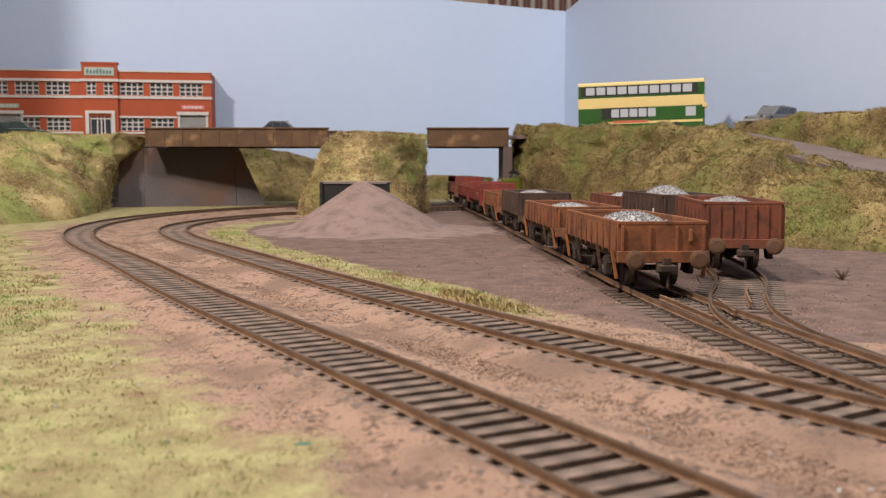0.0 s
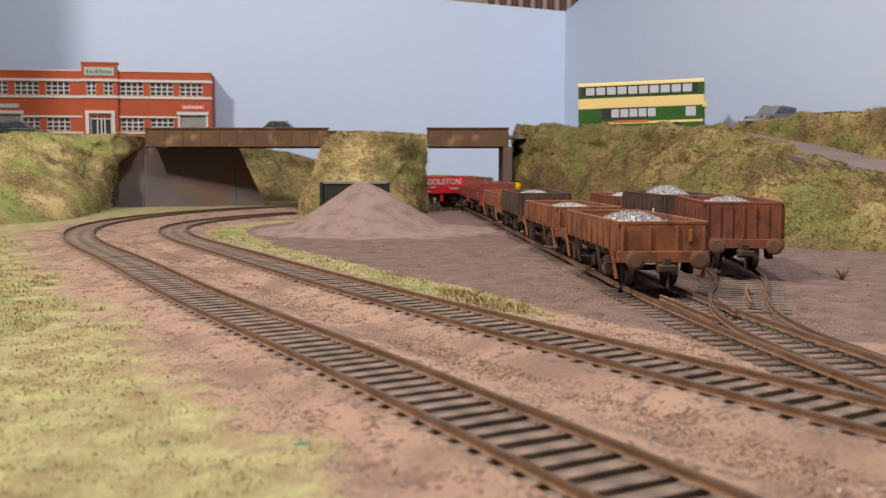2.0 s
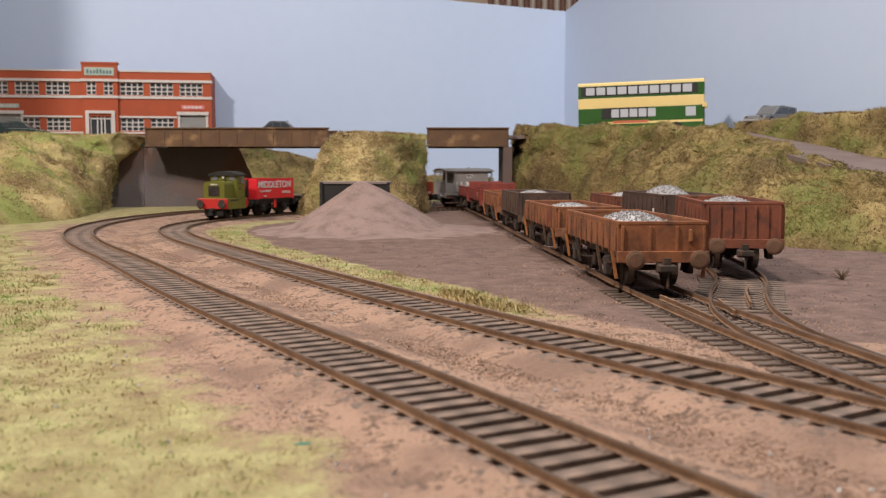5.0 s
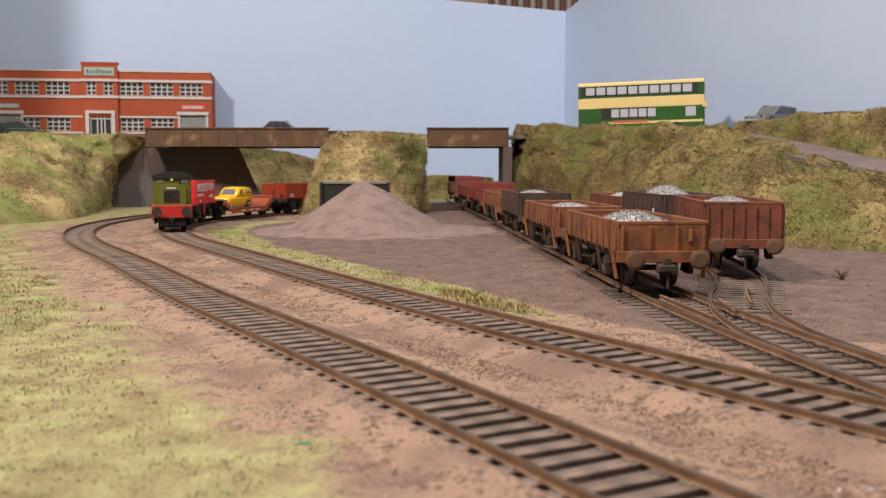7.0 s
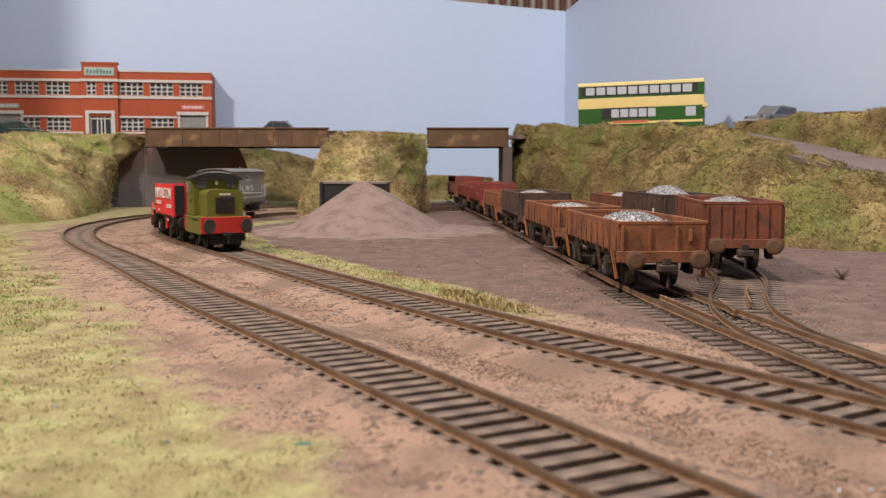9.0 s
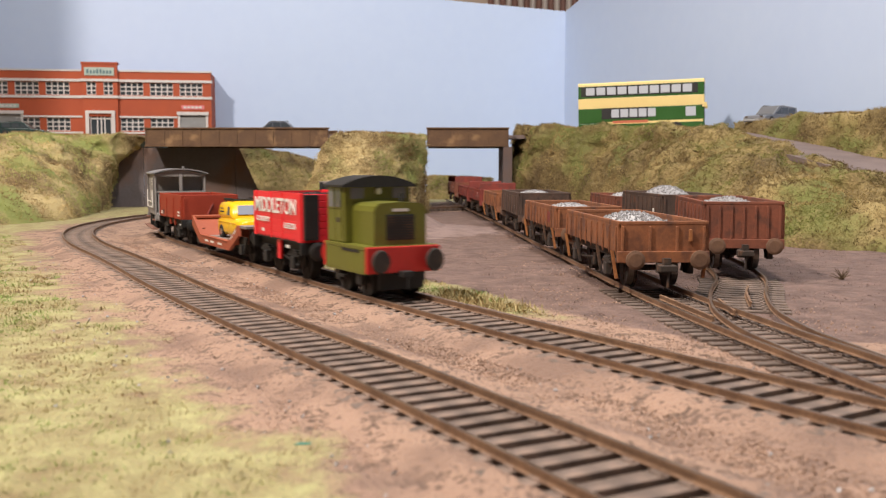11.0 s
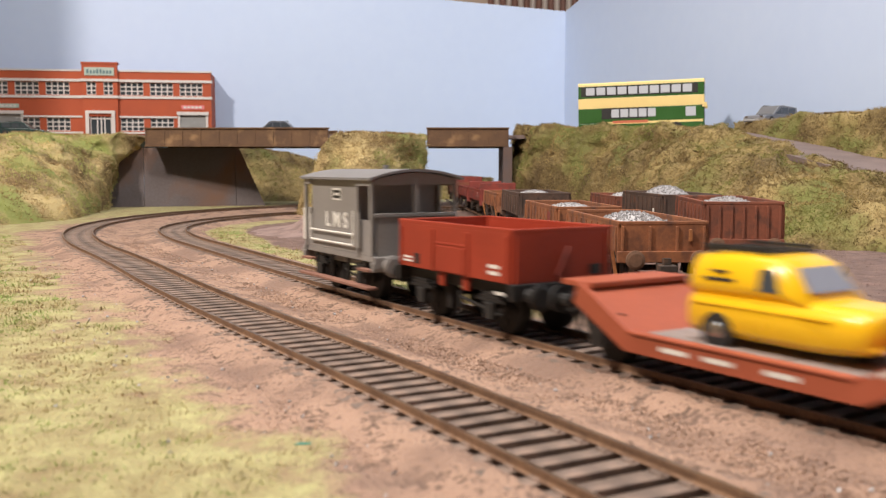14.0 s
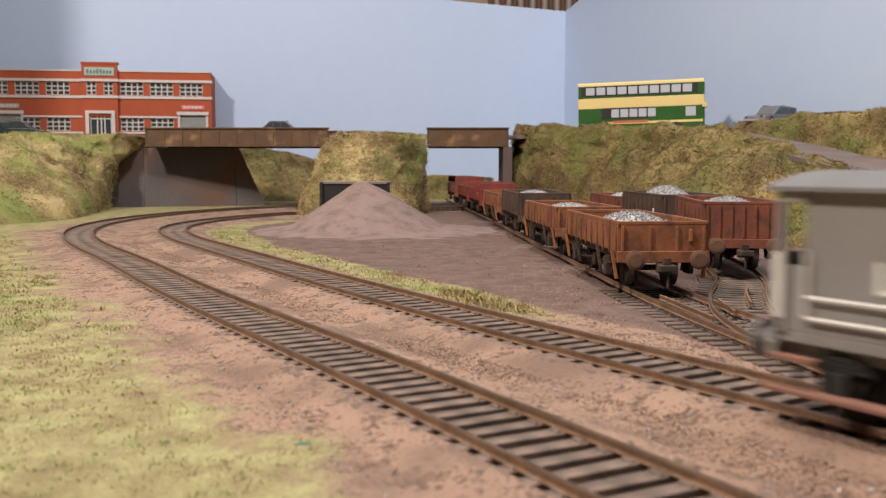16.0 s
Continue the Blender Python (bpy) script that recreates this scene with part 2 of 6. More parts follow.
def tube(bm, p, q, r, r2=None, seg=10):
    p, q = Vector(p), Vector(q)
    m = Matrix.Translation((p + q) / 2) @ (q - p).to_track_quat("Z", "Y").to_matrix().to_4x4()
    bmesh.ops.create_cone(bm, cap_ends=True, segments=seg, radius1=r, radius2=r if r2 is None else r2, depth=(q - p).length, matrix=m)
    return bm


def loft(bm, rings, caps=True):
    vs = [[bm.verts.new(p) for p in ring] for ring in rings]
    k = len(vs[0])
    for a, b in zip(vs[:-1], vs[1:]):
        for i in range(k):
            bm.faces.new((a[i], a[(i + 1) % k], b[(i + 1) % k], b[i]))
    if caps:
        bm.faces.new(vs[0][::-1])
        bm.faces.new(vs[-1])
    bmesh.ops.recalc_face_normals(bm, faces=bm.faces)
    return bm


def at(ob, x, y, z=0.0, rz=0.0, rx=0.0, ry=0.0):
    ob.matrix_world = pose(x * MM, y * MM, z * MM, rx, ry, rz)
    return ob


# ---- plan: the lines of the tracks ----


def arc_line(x, y, h, bends, back, ahead, ds=2.0):
    """Points (x, y, heading) from s = -back to s = ahead, with a curvature for each stretch."""
    def go(sign, limit):
        px, py, a, s, out = x, y, h, 0.0, []
        while abs(s) <= limit:
            k = next((kk for s0, s1, kk in bends if s0 <= s + sign * 0.1 < s1), 0.0)
            out.append((px, py, a))
            px += sign * ds * math.cos(a + sign * k * ds / 2)
            py += sign * ds * math.sin(a + sign * k * ds / 2)
            a += sign * k * ds
            s += sign * ds
        return out
    return np.array(go(-1, back)[:0:-1] + go(1, ahead))


def smooth_line(ctrl, ds=2.0):
    """A gliding line through a few points, as (x, y, heading)."""
    c = np.array(ctrl, float)
    c = np.vstack([2 * c[0] - c[1], c, 2 * c[-1] - c[-2]])
    pts = []
    for i in range(1, len(c) - 2):
        k = max(int(np.linalg.norm(c[i + 1] - c[i]) / ds), 2)
        for t in np.arange(k) / k:
            a, b, d, e = c[i - 1], c[i], c[i + 1], c[i + 2]
            pts.append(0.5 * (2 * b + (d - a) * t + (2 * a - 5 * b + 4 * d - e) * t * t + (3 * b - a - 3 * d + e) * t ** 3))
    pts.append(c[-2])
    pts = np.array(pts)
    g = np.gradient(pts, axis=0)
    return np.c_[pts, np.arctan2(g[:, 1], g[:, 0])]


LINE_DS = 2.0
BACK = 1700
main_line = arc_line(-79.04, 418.96, -1.0861, [(-1000, -760, -0.0058), (-760, -530, 0.0026), (-530, -480, 0.0029), (-480, -400, 0.0030), (-400, -300, 0.003285), (-300, -230, 0.0044), (-230, -120, 0.00156), (-120, 0, -0.0001),
                                               (0, 150, 0.000253), (150, 350, 0.000292), (350, 700, 0.00032)], BACK, 640)
loop_line = arc_line(-118.69, 378.16, -1.0911, [(-860, -230, 0.00219), (-230, -120, 0.00113), (-120, 0, -0.00037), (0, 150, 0.00038), (150, 500, -0.00026)], 860, 480)
siding_a = smooth_line([(116.7, 65.7), (101.0, 125.3), (89.6, 184.5), (81.8, 235.6), (76.6, 278.3), (72.3, 327.0), (65.6, 443.6), (59.6, 538.1), (51.7, 689.7), (41.7, 851.5), (20.5, 1151.3), (12.4, 1262.3)])
siding_b = smooth_line([(90.1, 182.3), (86.3, 222.2), (85.6, 243.4), (88.7, 274.9), (98.4, 312.2), (115.0, 364.8), (125.1, 447.1), (123.2, 559.6), (119.4, 712.0), (107.7, 888.6)])


def on_line(s):
    """x, y, heading at s millimetres along the main line."""
    i = (s + BACK) / LINE_DS
    j = int(np.clip(math.floor(i), 0, len(main_line) - 2))
    return main_line[j] + (main_line[j + 1] - main_line[j]) * (i - j)


RAIL_TOP = 3.0

# ---- large structure ----


def near_line(x, y, line, step=6):
    p = line[::step, :2]
    return math.sqrt(float(((p - (x, y)) ** 2).sum(1).min()))


def ground_marks(x, y):
    """How much turf and how much yard dirt lies at a place."""
    w = noise.noise((x * 0.018, y * 0.018, 3.0)) * 0.7 + noise.noise((x * 0.07, y * 0.07, 9.0)) * 0.4
    # verge ahead of the loop line: distance outside it
    d = loop_line[::8, :2] - (x, y)
    i = int((d ** 2).sum(1).argmin())
    h = loop_line[i * 8, 2]
    out = -(d[i, 0] * math.sin(h) - d[i, 1] * math.cos(h))
    grass = 0.0
    if out > 0:
        edge = 26 if y < 560 else 30
        grass = np.clip((out - edge - 8) / 60 + 0.5, 0, 1)
    # strip between the main line and the yard
    d2 = main_line[::8, :2] - (x, y)
    j = int((d2 ** 2).sum(1).argmin())
    h2 = main_line[j * 8, 2]
    ins = d2[j, 0] * math.sin(h2) - d2[j, 1] * math.cos(h2)
    strip = max(0.0, 1 - abs(ins - (27 + max(0, y - 480) * 0.05)) / 22) if 255 < y < 800 else 0.0
    strip *= min(1, (y - 255) / 60) if y < 315 else 1
    yard = np.clip((ins - 38) / 12 + 0.5, 0, 1) if 235 < y < 1050 and x < 320 else 0.0
    return float(np.clip(max(grass, strip * 1.35) + w * 0.5, 0, 1)) if max(grass, strip) > 0.02 else 0.0, float(yard)


def build_ground():
    xs = np.concatenate([np.arange(-1000, -300, 25), np.arange(-300, 280, 5), np.arange(280, 701, 25)])
    ys = np.concatenate([np.arange(-150, 60, 15), np.arange(60, 420, 5), np.arange(420, 860, 8), np.arange(860, 1530, 25)])
    verts, faces, gr, yd = [], [], [], []
    for y in ys:
        for x in xs:
            g, q = ground_marks(x, y)
            z = -0.55 + 0.35 * noise.noise((x * 0.03, y * 0.03, 0)) + 0.4 * noise.noise((x * 0.12, y * 0.12, 5)) + g * 0.5 + q * 0.7 * noise.noise((x * 0.06, y * 0.06, 8))
            m = min(near_line(x, y, main_line), near_line(x, y, loop_line))
            if m < 17:
                z = -1.0 + 0.12 * noise.noise((x * 0.3, y * 0.3, 5))
            verts.append((x, y, z))
            gr.append(g)
            yd.append(q)
    k = len(xs)
    for j in range(len(ys) - 1):
        for i in range(k - 1):
            a = j * k + i
            faces.append((a, a + 1, a + k + 1, a + k))
    ob = raw("ground", verts, faces, M["ground"], smooth=True)
    for name, vals in (("grass", gr), ("yard", yd)):
        at_ = ob.data.attributes.new(name, "FLOAT", "POINT")
        at_.data.foreach_set("value", vals)
    tagged(ob, "brown sifted earth layout surface with patches of pale turf", "ground", kind="structure")
    # the board that carries it
    ob = part("baseboard", bx(-1000, 690, -150, 1515, -40, -4), M["plaster"])
    tagged(ob, "plain wooden baseboard under the layout", "baseboard", kind="structure")


CORNER = (190.0, 1489.0)


def backdrop_board(name, x1, y1, top0, top1, label):
    """An upright painted board from the corner to (x1, y1), 6 mm thick, with its own top line."""
    c, e = Vector((*CORNER, 0)), Vector((x1, y1, 0))
    d = (e - c).normalized()
    nrm = Vector((-d.y, d.x, 0))
    if nrm.y < 0 and abs(nrm.y) > abs(nrm.x) or nrm.x < 0 and abs(nrm.x) > abs(nrm.y):
        nrm = -nrm
    bm = bmesh.new()
    ring = []
    for off in (0, 6):
        o = nrm * off
        ring.append([c + o + Vector((0, 0, -30)), e + o + Vector((0, 0, -30)), e + o + Vector((0, 0, top1)), c + o + Vector((0, 0, top0))])
    loft(bm, ring)
    tagged(part(name, bm, M["sky"]), label, "backdrop", kind="structure")


def build_shell():
    backdrop_board("backdrop_back", -1000, 1350, 286, 372, "pale sky-blue painted backdrop board along the back")
    backdrop_board("backdrop_side", 520, 150, 286, 470, "pale sky-blue painted backdrop board along the end")
    # Unseen panel, added only to throw shade on the backdrop's left end.
    rings = [[(-612, 880, -40), (-620, 880, -40), (-620, 880, 640), (-612, 880, 640)], [(-652, 1352, -40), (-660, 1352, -40), (-660, 1352, 860), (-652, 1352, 860)]]
    tagged(part("end_panel", loft(bmesh.new(), rings), M["plaster"]), "unseen upright panel added to shade the backdrop", "panel", kind="structure")
    for name, b in (("room_wall_north", (-2600, 2600, 2600, 2700, -1000, 1700)), ("room_wall_south", (-2600, 2600, -2700, -2600, -1000, 1700)),
                    ("room_wall_east", (2600, 2700, -2600, 2600, -1000, 1700)), ("room_wall_west", (-2700, -2600, -2600, 2600, -1000, 1700))):
        tagged(part(name, bx(*b), M["plaster"]), "plain warm-toned room wall", "wall", kind="structure")
    tagged(part("ceiling", bx(-2600, 2600, -2600, 2600, 1700, 1760), M["ceil"]), "white room ceiling", "ceiling", kind="structure")
    tagged(part("floor", bx(-2600, 2600, -2600, 2600, -1060, -1000), M["carpet"]), "dark carpeted room floor", "floor", kind="structure")


def slope(name, base, crest, back, label, rows=34, cols=120, rough=9.0, belly=0.55, material="hill"):
    """A scrub-covered bank lofted from its foot over its crest to a back line."""
    def res(line, k):
        p = np.array(line, float)
        d = np.r_[0, np.cumsum(np.linalg.norm(np.diff(p, axis=0), axis=1))]
        t = np.linspace(0, d[-1], k)
        return np.c_[[np.interp(t, d, p[:, i]) for i in range(p.shape[1])]].T
    b, c, k = res([(*q, -2) for q in base], cols), res(crest, cols), res(back, cols)
    for arr in (b, c, k):
        for _ in range(6):
            arr[1:-1] = (arr[:-2] + 2 * arr[1:-1] + arr[2:]) / 4
    verts = []
    for i in range(rows + 7):
        t = i / rows
        for j in range(cols):
            if t <= 1:
                p = b[j] + (c[j] - b[j]) * t
                p[2] = b[j][2] + (c[j][2] - b[j][2]) * (t ** belly if belly != 1 else t)
                amp = rough * min(1, 0.25 + 1.6 * t) * (1 if t < 0.9 else 0.8)
            else:
                u = (i - rows) / 6
                p = c[j] + (k[j] - c[j]) * u
                amp = rough * 0.4 * (1 - u)
            n1 = 0.9 * noise.noise_vector(Vector(p) * 0.026) + 0.85 * noise.noise_vector(Vector(p) * 0.06) + 0.4 * noise.noise_vector(Vector(p) * 0.17)
            verts.append(tuple(Vector(p) + n1 * amp))
    faces = [(r * cols + j, r * cols + j + 1, (r + 1) * cols + j + 1, (r + 1) * cols + j) for r in range(rows + 6) for j in range(cols - 1)]
    ob = raw(name, verts, faces, M[material], smooth=True)
    tagged(ob, label, "embankment", kind="structure")
    return ob, np.array(verts), faces


def fibres(name, verts, faces, count, size, material, label, seed, spread=1.0, blades=7, keep=None, group_size=1.0):
    """Tufts of thin blades rooted on the faces of a surface."""
    rng = np.random.default_rng(seed)
    v = np.asarray(verts)
    f = np.array([q[:3] for q in faces] + [(q[0], q[2], q[3]) for q in faces if len(q) == 4])
    a, b, c = v[f[:, 0]], v[f[:, 1]], v[f[:, 2]]
    nn = np.cross(b - a, c - a)
    area = np.linalg.norm(nn, axis=1)
    pick = rng.choice(len(f), count, p=area / area.sum())
    u, w = rng.random(count), rng.random(count)
    fl = u + w > 1
    u[fl], w[fl] = 1 - u[fl], 1 - w[fl]
    p = a[pick] + (b - a)[pick] * u[:, None] + (c - a)[pick] * w[:, None]
    n = nn[pick] / np.maximum(area[pick], 1e-9)[:, None]
    n[n[:, 2] < 0] *= -1
    if keep is not None:
        k = np.array([keep(*q) for q in p])
        p, n = p[k], n[k]
        count = len(p)
    p, n = np.repeat(p, blades, 0), np.repeat(n, blades, 0)
    m = len(p)
    p = p + rng.normal(0, size * 0.45 * group_size, (m, 3)) * (1, 1, 0.35)
    dirs = n + rng.normal(0, 0.75 * spread, (m, 3))
    dirs /= np.linalg.norm(dirs, axis=1)[:, None]
    side = np.cross(dirs, rng.normal(0, 1, (m, 3)))
    side /= np.maximum(np.linalg.norm(side, axis=1), 1e-6)[:, None]
    ln = size * rng.uniform(0.4, 1.3, (m, 1))
    wd = size * rng.uniform(0.07, 0.2, (m, 1))
    tip = p + dirs * ln
    mid = p + dirs * ln * 0.55 + side * wd
    vv = np.stack([p - side * wd * 0.6, mid, tip], 1).reshape(-1, 3)
    ff = np.arange(3 * m).reshape(-1, 3)
    ob = raw(name, vv, ff, M[material])
    tagged(ob, label, "scrub", kind="stuff")
    return ob


def ribbon(name, ctrl, width, material, label, thick=4.0):
    """A road surface along (x, y, z) points."""
    p = np.array(ctrl, float)
    line = smooth_line(p[:, :2], 8)
    d0 = np.r_[0, np.cumsum(np.linalg.norm(np.diff(p[:, :2], axis=0), axis=1))]
    d1 = np.r_[0, np.cumsum(np.linalg.norm(np.diff(line[:, :2], axis=0), axis=1))]
    z = np.interp(d1 / d1[-1], d0 / d0[-1], p[:, 2])
    rings = []
    for (x, y, h), zz in zip(line, z):
        s, c = math.sin(h) * width / 2, math.cos(h) * width / 2
        rings.append([(x - s, y + c, zz), (x + s, y - c, zz), (x + s, y - c, zz - thick), (x - s, y + c, zz - thick)])
    tagged(part(name, loft(bmesh.new(), rings), M[material]), label, "road", kind="structure")


def build_hills():
    ob, v, f = slope("embankment_right", [(285.5, 453.0), (234.2, 494.2), (194.7, 526.2), (170.9, 638.2), (157.8, 786.9), (130.3, 940.3), (83, 1002), (77, 1165)],
                     [(305.9, 529.8, 27.7), (275.7, 577.7, 36.6), (252.3, 675.0, 54.6), (229.5, 776.8, 78.1), (199.4, 856.6, 81.7), (161.2, 959.8, 86.6), (97, 1018, 92), (92, 1165, 93)],
                     [(317.8, 541.7, 25.8), (290.7, 595.8, 35.7), (264.7, 699.6, 53.8), (241.8, 799.5, 73.3), (211.9, 882.2, 76.9), (173.7, 985.9, 78.7), (112, 1060, 80), (108, 1170, 80)],
                     "rough scrub-covered embankment in olive green and straw brown")
    fibres("embankment_scrub", v, f, 30000, 1.9, "tuft", "matted olive and straw scrub on the embankment", 1)
    fibres("embankment_brush", v, f, 720, 2.2, "leaf", "dark brown brushwood clumps on the embankment", 2, 1.8, 18, group_size=1.3)
    ob, v, f = slope("roadside_bank", [(333.2, 589.7), (303.5, 656.6), (277.0, 749.3), (256.3, 856.6)], [(342.8, 620.0, 84.7), (318.7, 687.3, 86.3), (289.2, 786.9, 88.1), (267.8, 875.7, 84.9)],
                     [(390.3, 638.2, 81.9), (365.7, 712.0, 82.5), (315.9, 818.4, 83.4), (285.2, 895.0, 78.0)], "brown scrub bank beyond the sloping road", 14, 60, 6)
    v[:, 2] = v[:, 2]
    fibres("roadside_scrub", v, f, 7000, 2.0, "tuft", "brown matted scrub beyond the road", 3)
    fibres("roadside_brush", v, f, 160, 2.4, "leaf", "dark brushwood clumps beyond the road", 4, 1.8, 18, group_size=1.3)
    ob, v, f = slope("embankment_left", [(-734.1, 589.7), (-466.7, 650.4), (-342.3, 705.8), (-318.4, 812.1), (-342, 930), (-354, 1000), (-377, 1066), (-384, 1090)],
                     [(-822.2, 914.3, 77.2), (-602.4, 927.3, 77.3), (-462.8, 946.8, 77.4), (-419.1, 985.9, 77.7), (-390.6, 1032.0, 78.1), (-350, 1047, 79), (-334, 1080, 80)],
                     [(-919.7, 1332.1, 83.6), (-711.2, 1339.2, 83.7), (-544.2, 1346.2, 83.7), (-458.0, 1290.1, 83.3), (-411.9, 1179.8, 81.3), (-380, 1095, 80), (-360, 1120, 80)],
                     "scrub-covered embankment in pale straw and green", rough=8, material="strawhill")
    fibres("embankment_scrub", v, f, 24000, 2.6, "strawtuft", "matted straw and green scrub on the embankment", 5)
    fibres("embankment_brush", v, f, 420, 2.4, "leaf", "dark brown brushwood clumps on the embankment", 6, 1.8, 18, group_size=1.3)
    # the mound between the two bridges
    ring = [(-135.2, 862.9), (-117.1, 847.6), (-77.3, 832.4), (-39.7, 856.6), (-20.0, 915.0), (-14.0, 945.0), (-14.0, 960.0), (-30.0, 953.0), (-58.0, 929.0), (-98.0, 888.0)]
    top = [(-104.5, 878.0, 74.0), (-96.5, 886.0, 75.6), (-74.3, 894.0, 77.3), (-46.5, 904.0, 76.2), (-27.0, 932.0, 75.6), (-17.5, 948.0, 76.0), (-17.5, 956.0, 76.0), (-32.0, 949.0, 76.2), (-58.0, 926.0, 76.5), (-92.0, 893.0, 75.5)]
    core = [(-56.0, 916.0, 77.6)] * 10
    ring, top, core = ring + ring[:1], top + top[:1], core + core[:1]
    ob, v, f = slope("mound", ring, top, core, "steep straw-coloured scrub mound between the two bridges", 22, 70, 5.5, 0.8, "strawhill")
    fibres("mound_scrub", v, f, 9000, 2.1, "strawtuft", "matted straw scrub on the mound", 7)
    fibres("mound_brush", v, f, 200, 2.2, "leaf", "dark clumps of brushwood on the mound", 8, 1.8, 18, group_size=1.3)
    # low bank beyond the curve
    ob, v, f = slope("far_bank", [(-337.9, 1152.6), (-257.8, 1220.9), (-176.3, 1276.2), (-104, 1318)], [(-341.1, 1220.9, 76.5), (-272.3, 1276.2, 72.7), (-208.7, 1325.1, 60.5), (-146.5, 1353.3, 43.9), (-106, 1360, 38)],
                     [(-345.8, 1360.3, 77.5), (-274.7, 1367.4, 73.4), (-209.8, 1374.5, 60.8), (-147.0, 1388.7, 44.1), (-108, 1394, 38)], "low green and brown scrub bank beyond the curve", 14, 60, 6)
    fibres("far_scrub", v, f, 3200, 3.2, "tuft", "matted green and brown scrub", 9)
    ob, v, f = slope("far_bank", [(-26, 1320), (20, 1334), (72, 1346)], [(-24, 1362, 31), (20, 1374, 30), (73, 1388, 27)], [(-22, 1396, 31), (20, 1410, 30), (74, 1431, 27)], "low green scrub bank seen beyond the short bridge", 10, 40, 5)
    fibres("far_scrub", v, f, 1200, 3.2, "tuft", "matted green and brown scrub", 10)
    ribbon("road", [(336.6, 482.4, 20.6), (302.1, 589.7, 38.2), (274.8, 712.0, 58.4), (244.8, 837.4, 76.1), (211.1, 940.3, 79.4), (152.6, 1058.6, 80.3), (76.7, 1112.1, 80.8)], 74, "road", "dusty brown road surface sloping along the hill")
    ribbon("bridge_road", [(76.7, 1112.1, 81.5), (0.0, 1114.8, 81.5), (-133.0, 1114.8, 81.5), (-337.9, 1122.9, 81.5), (-430.4, 1132.3, 81.5)], 84, "road", "road surface over the two bridges")


def girder(x0, x1, label):
    g = empty("girder_bridge", label, "bridge")
    at(g, x0, 1052, 68.6)
    w = x1 - x0
    for y in (0, 88):
        gp = part("girder", bx(0, w, y, y + 3, 0, 18.5, bev=0.3), M["girder"], g)
        part("flange", bx(-0.6, w + 0.6, y - 1.6, y + 4.6, 18.5, 20.0, bev=0.2), M["girder"], gp)
        part("flange", bx(-0.6, w + 0.6, y - 1.6, y + 4.6, -1.2, 0.0, bev=0.2), M["girder"], gp)
        k = max(int(w / 20), 3)
        for i in range(k + 1):
            x = 1 + (w - 2) * i / k
            part("stiffener", bx(x - 0.6, x + 0.6, y - 0.9, y, 0, 18.5), M["girder"], gp)
    part("deck", bx(0, w, 3, 88, 1.5, 6.0), M["abut"], g)
    return g


def build_bridges():
    girder(-330.3, -127.1, "brown steel girder road bridge over the curve")
    girder(-17.8, 72.7, "short brown steel girder road bridge over the siding")
    # far-side abutment with two raked wing walls
    ab = empty("abutment", "dark grey bridge abutment with raked wing walls", "abutment")
    at(ab, -374, 1064, -2)
    a, b = Vector((0, 0, 0)), Vector((163, 46, 0))
    d = (b - a).normalized()
    nrm = Vector((-d.y, d.x, 0))

    def wall(name, pts):
        lo = [a + d * s + Vector((0, 0, z)) + nrm * (z * 0.16) for s, z in pts]
        loft(bm := bmesh.new(), [[p for p in lo], [p + nrm * 8 for p in lo]])
        part(name, bm, M["abut"], ab)
    wall("face_wall", [(36, 0), (138, 0), (138, 69), (36, 69)])
    wall("wing_wall", [(-40, 0), (35.6, 0), (35.6, 69), (0, 69)])
    wall("wing_wall", [(138.4, 0), (172, 0), (143, 69), (138.4, 69)])
    for x in (-118, -34):
        sp = empty("bridge_pier", "grey slab pier behind the scrub mound", "pier")
        at(sp, x, 1064, -2)
        part("slab", bx(0, 9, 0, 76, 0, 69.3, bev=0.4), M["abut"], sp)
    pier = empty("bridge_pier", "grey slab pier under the short girder bridge", "pier")
    at(pier, 66.9, 1051, -2)
    part("slab", bx(0, 10, 0, 90, 0, 69.3, bev=0.4), M["abut"], pier)


def sweep(line, off, profile):
    rings = []
    for x, y, h in line:
        nx, ny = -math.sin(h), math.cos(h)
        rings.append([(x + nx * (off + u), y + ny * (off + u), z) for u, z in profile])
    return loft(bmesh.new(), rings)


RAIL_FOOT = [(-0.6, 1.3), (0.6, 1.3), (0.6, 1.45), (0.2, 1.6), (0.2, 2.3), (0.38, 2.45), (0.38, 2.9), (-0.38, 2.9), (-0.38, 2.45), (-0.2, 2.3), (-0.2, 1.6), (-0.6, 1.45)]
RAIL_HEAD = [(-0.33, 2.85), (0.33, 2.85), (0.33, 3.0), (-0.33, 3.0)]
SLEEPER = None


def sleeper_mesh():
    bm = bx(-1.65, 1.65, -15, 15, -1.0, 1.3, bev=0.2)
    for y in (-8.25, 8.25):
        box(bm, -1.2, 1.2, y - 1.5, y - 0.6, 1.3, 1.6)
        box(bm, -1.2, 1.2, y + 0.6, y + 1.5, 1.3, 1.6)
    bmesh.ops.scale(bm, vec=(MM, MM, MM), verts=bm.verts)
    me = bpy.data.meshes.new("sleeper")
    bm.to_mesh(me)
    bm.free()
    me.materials.append(M["sleeper"])
    return me


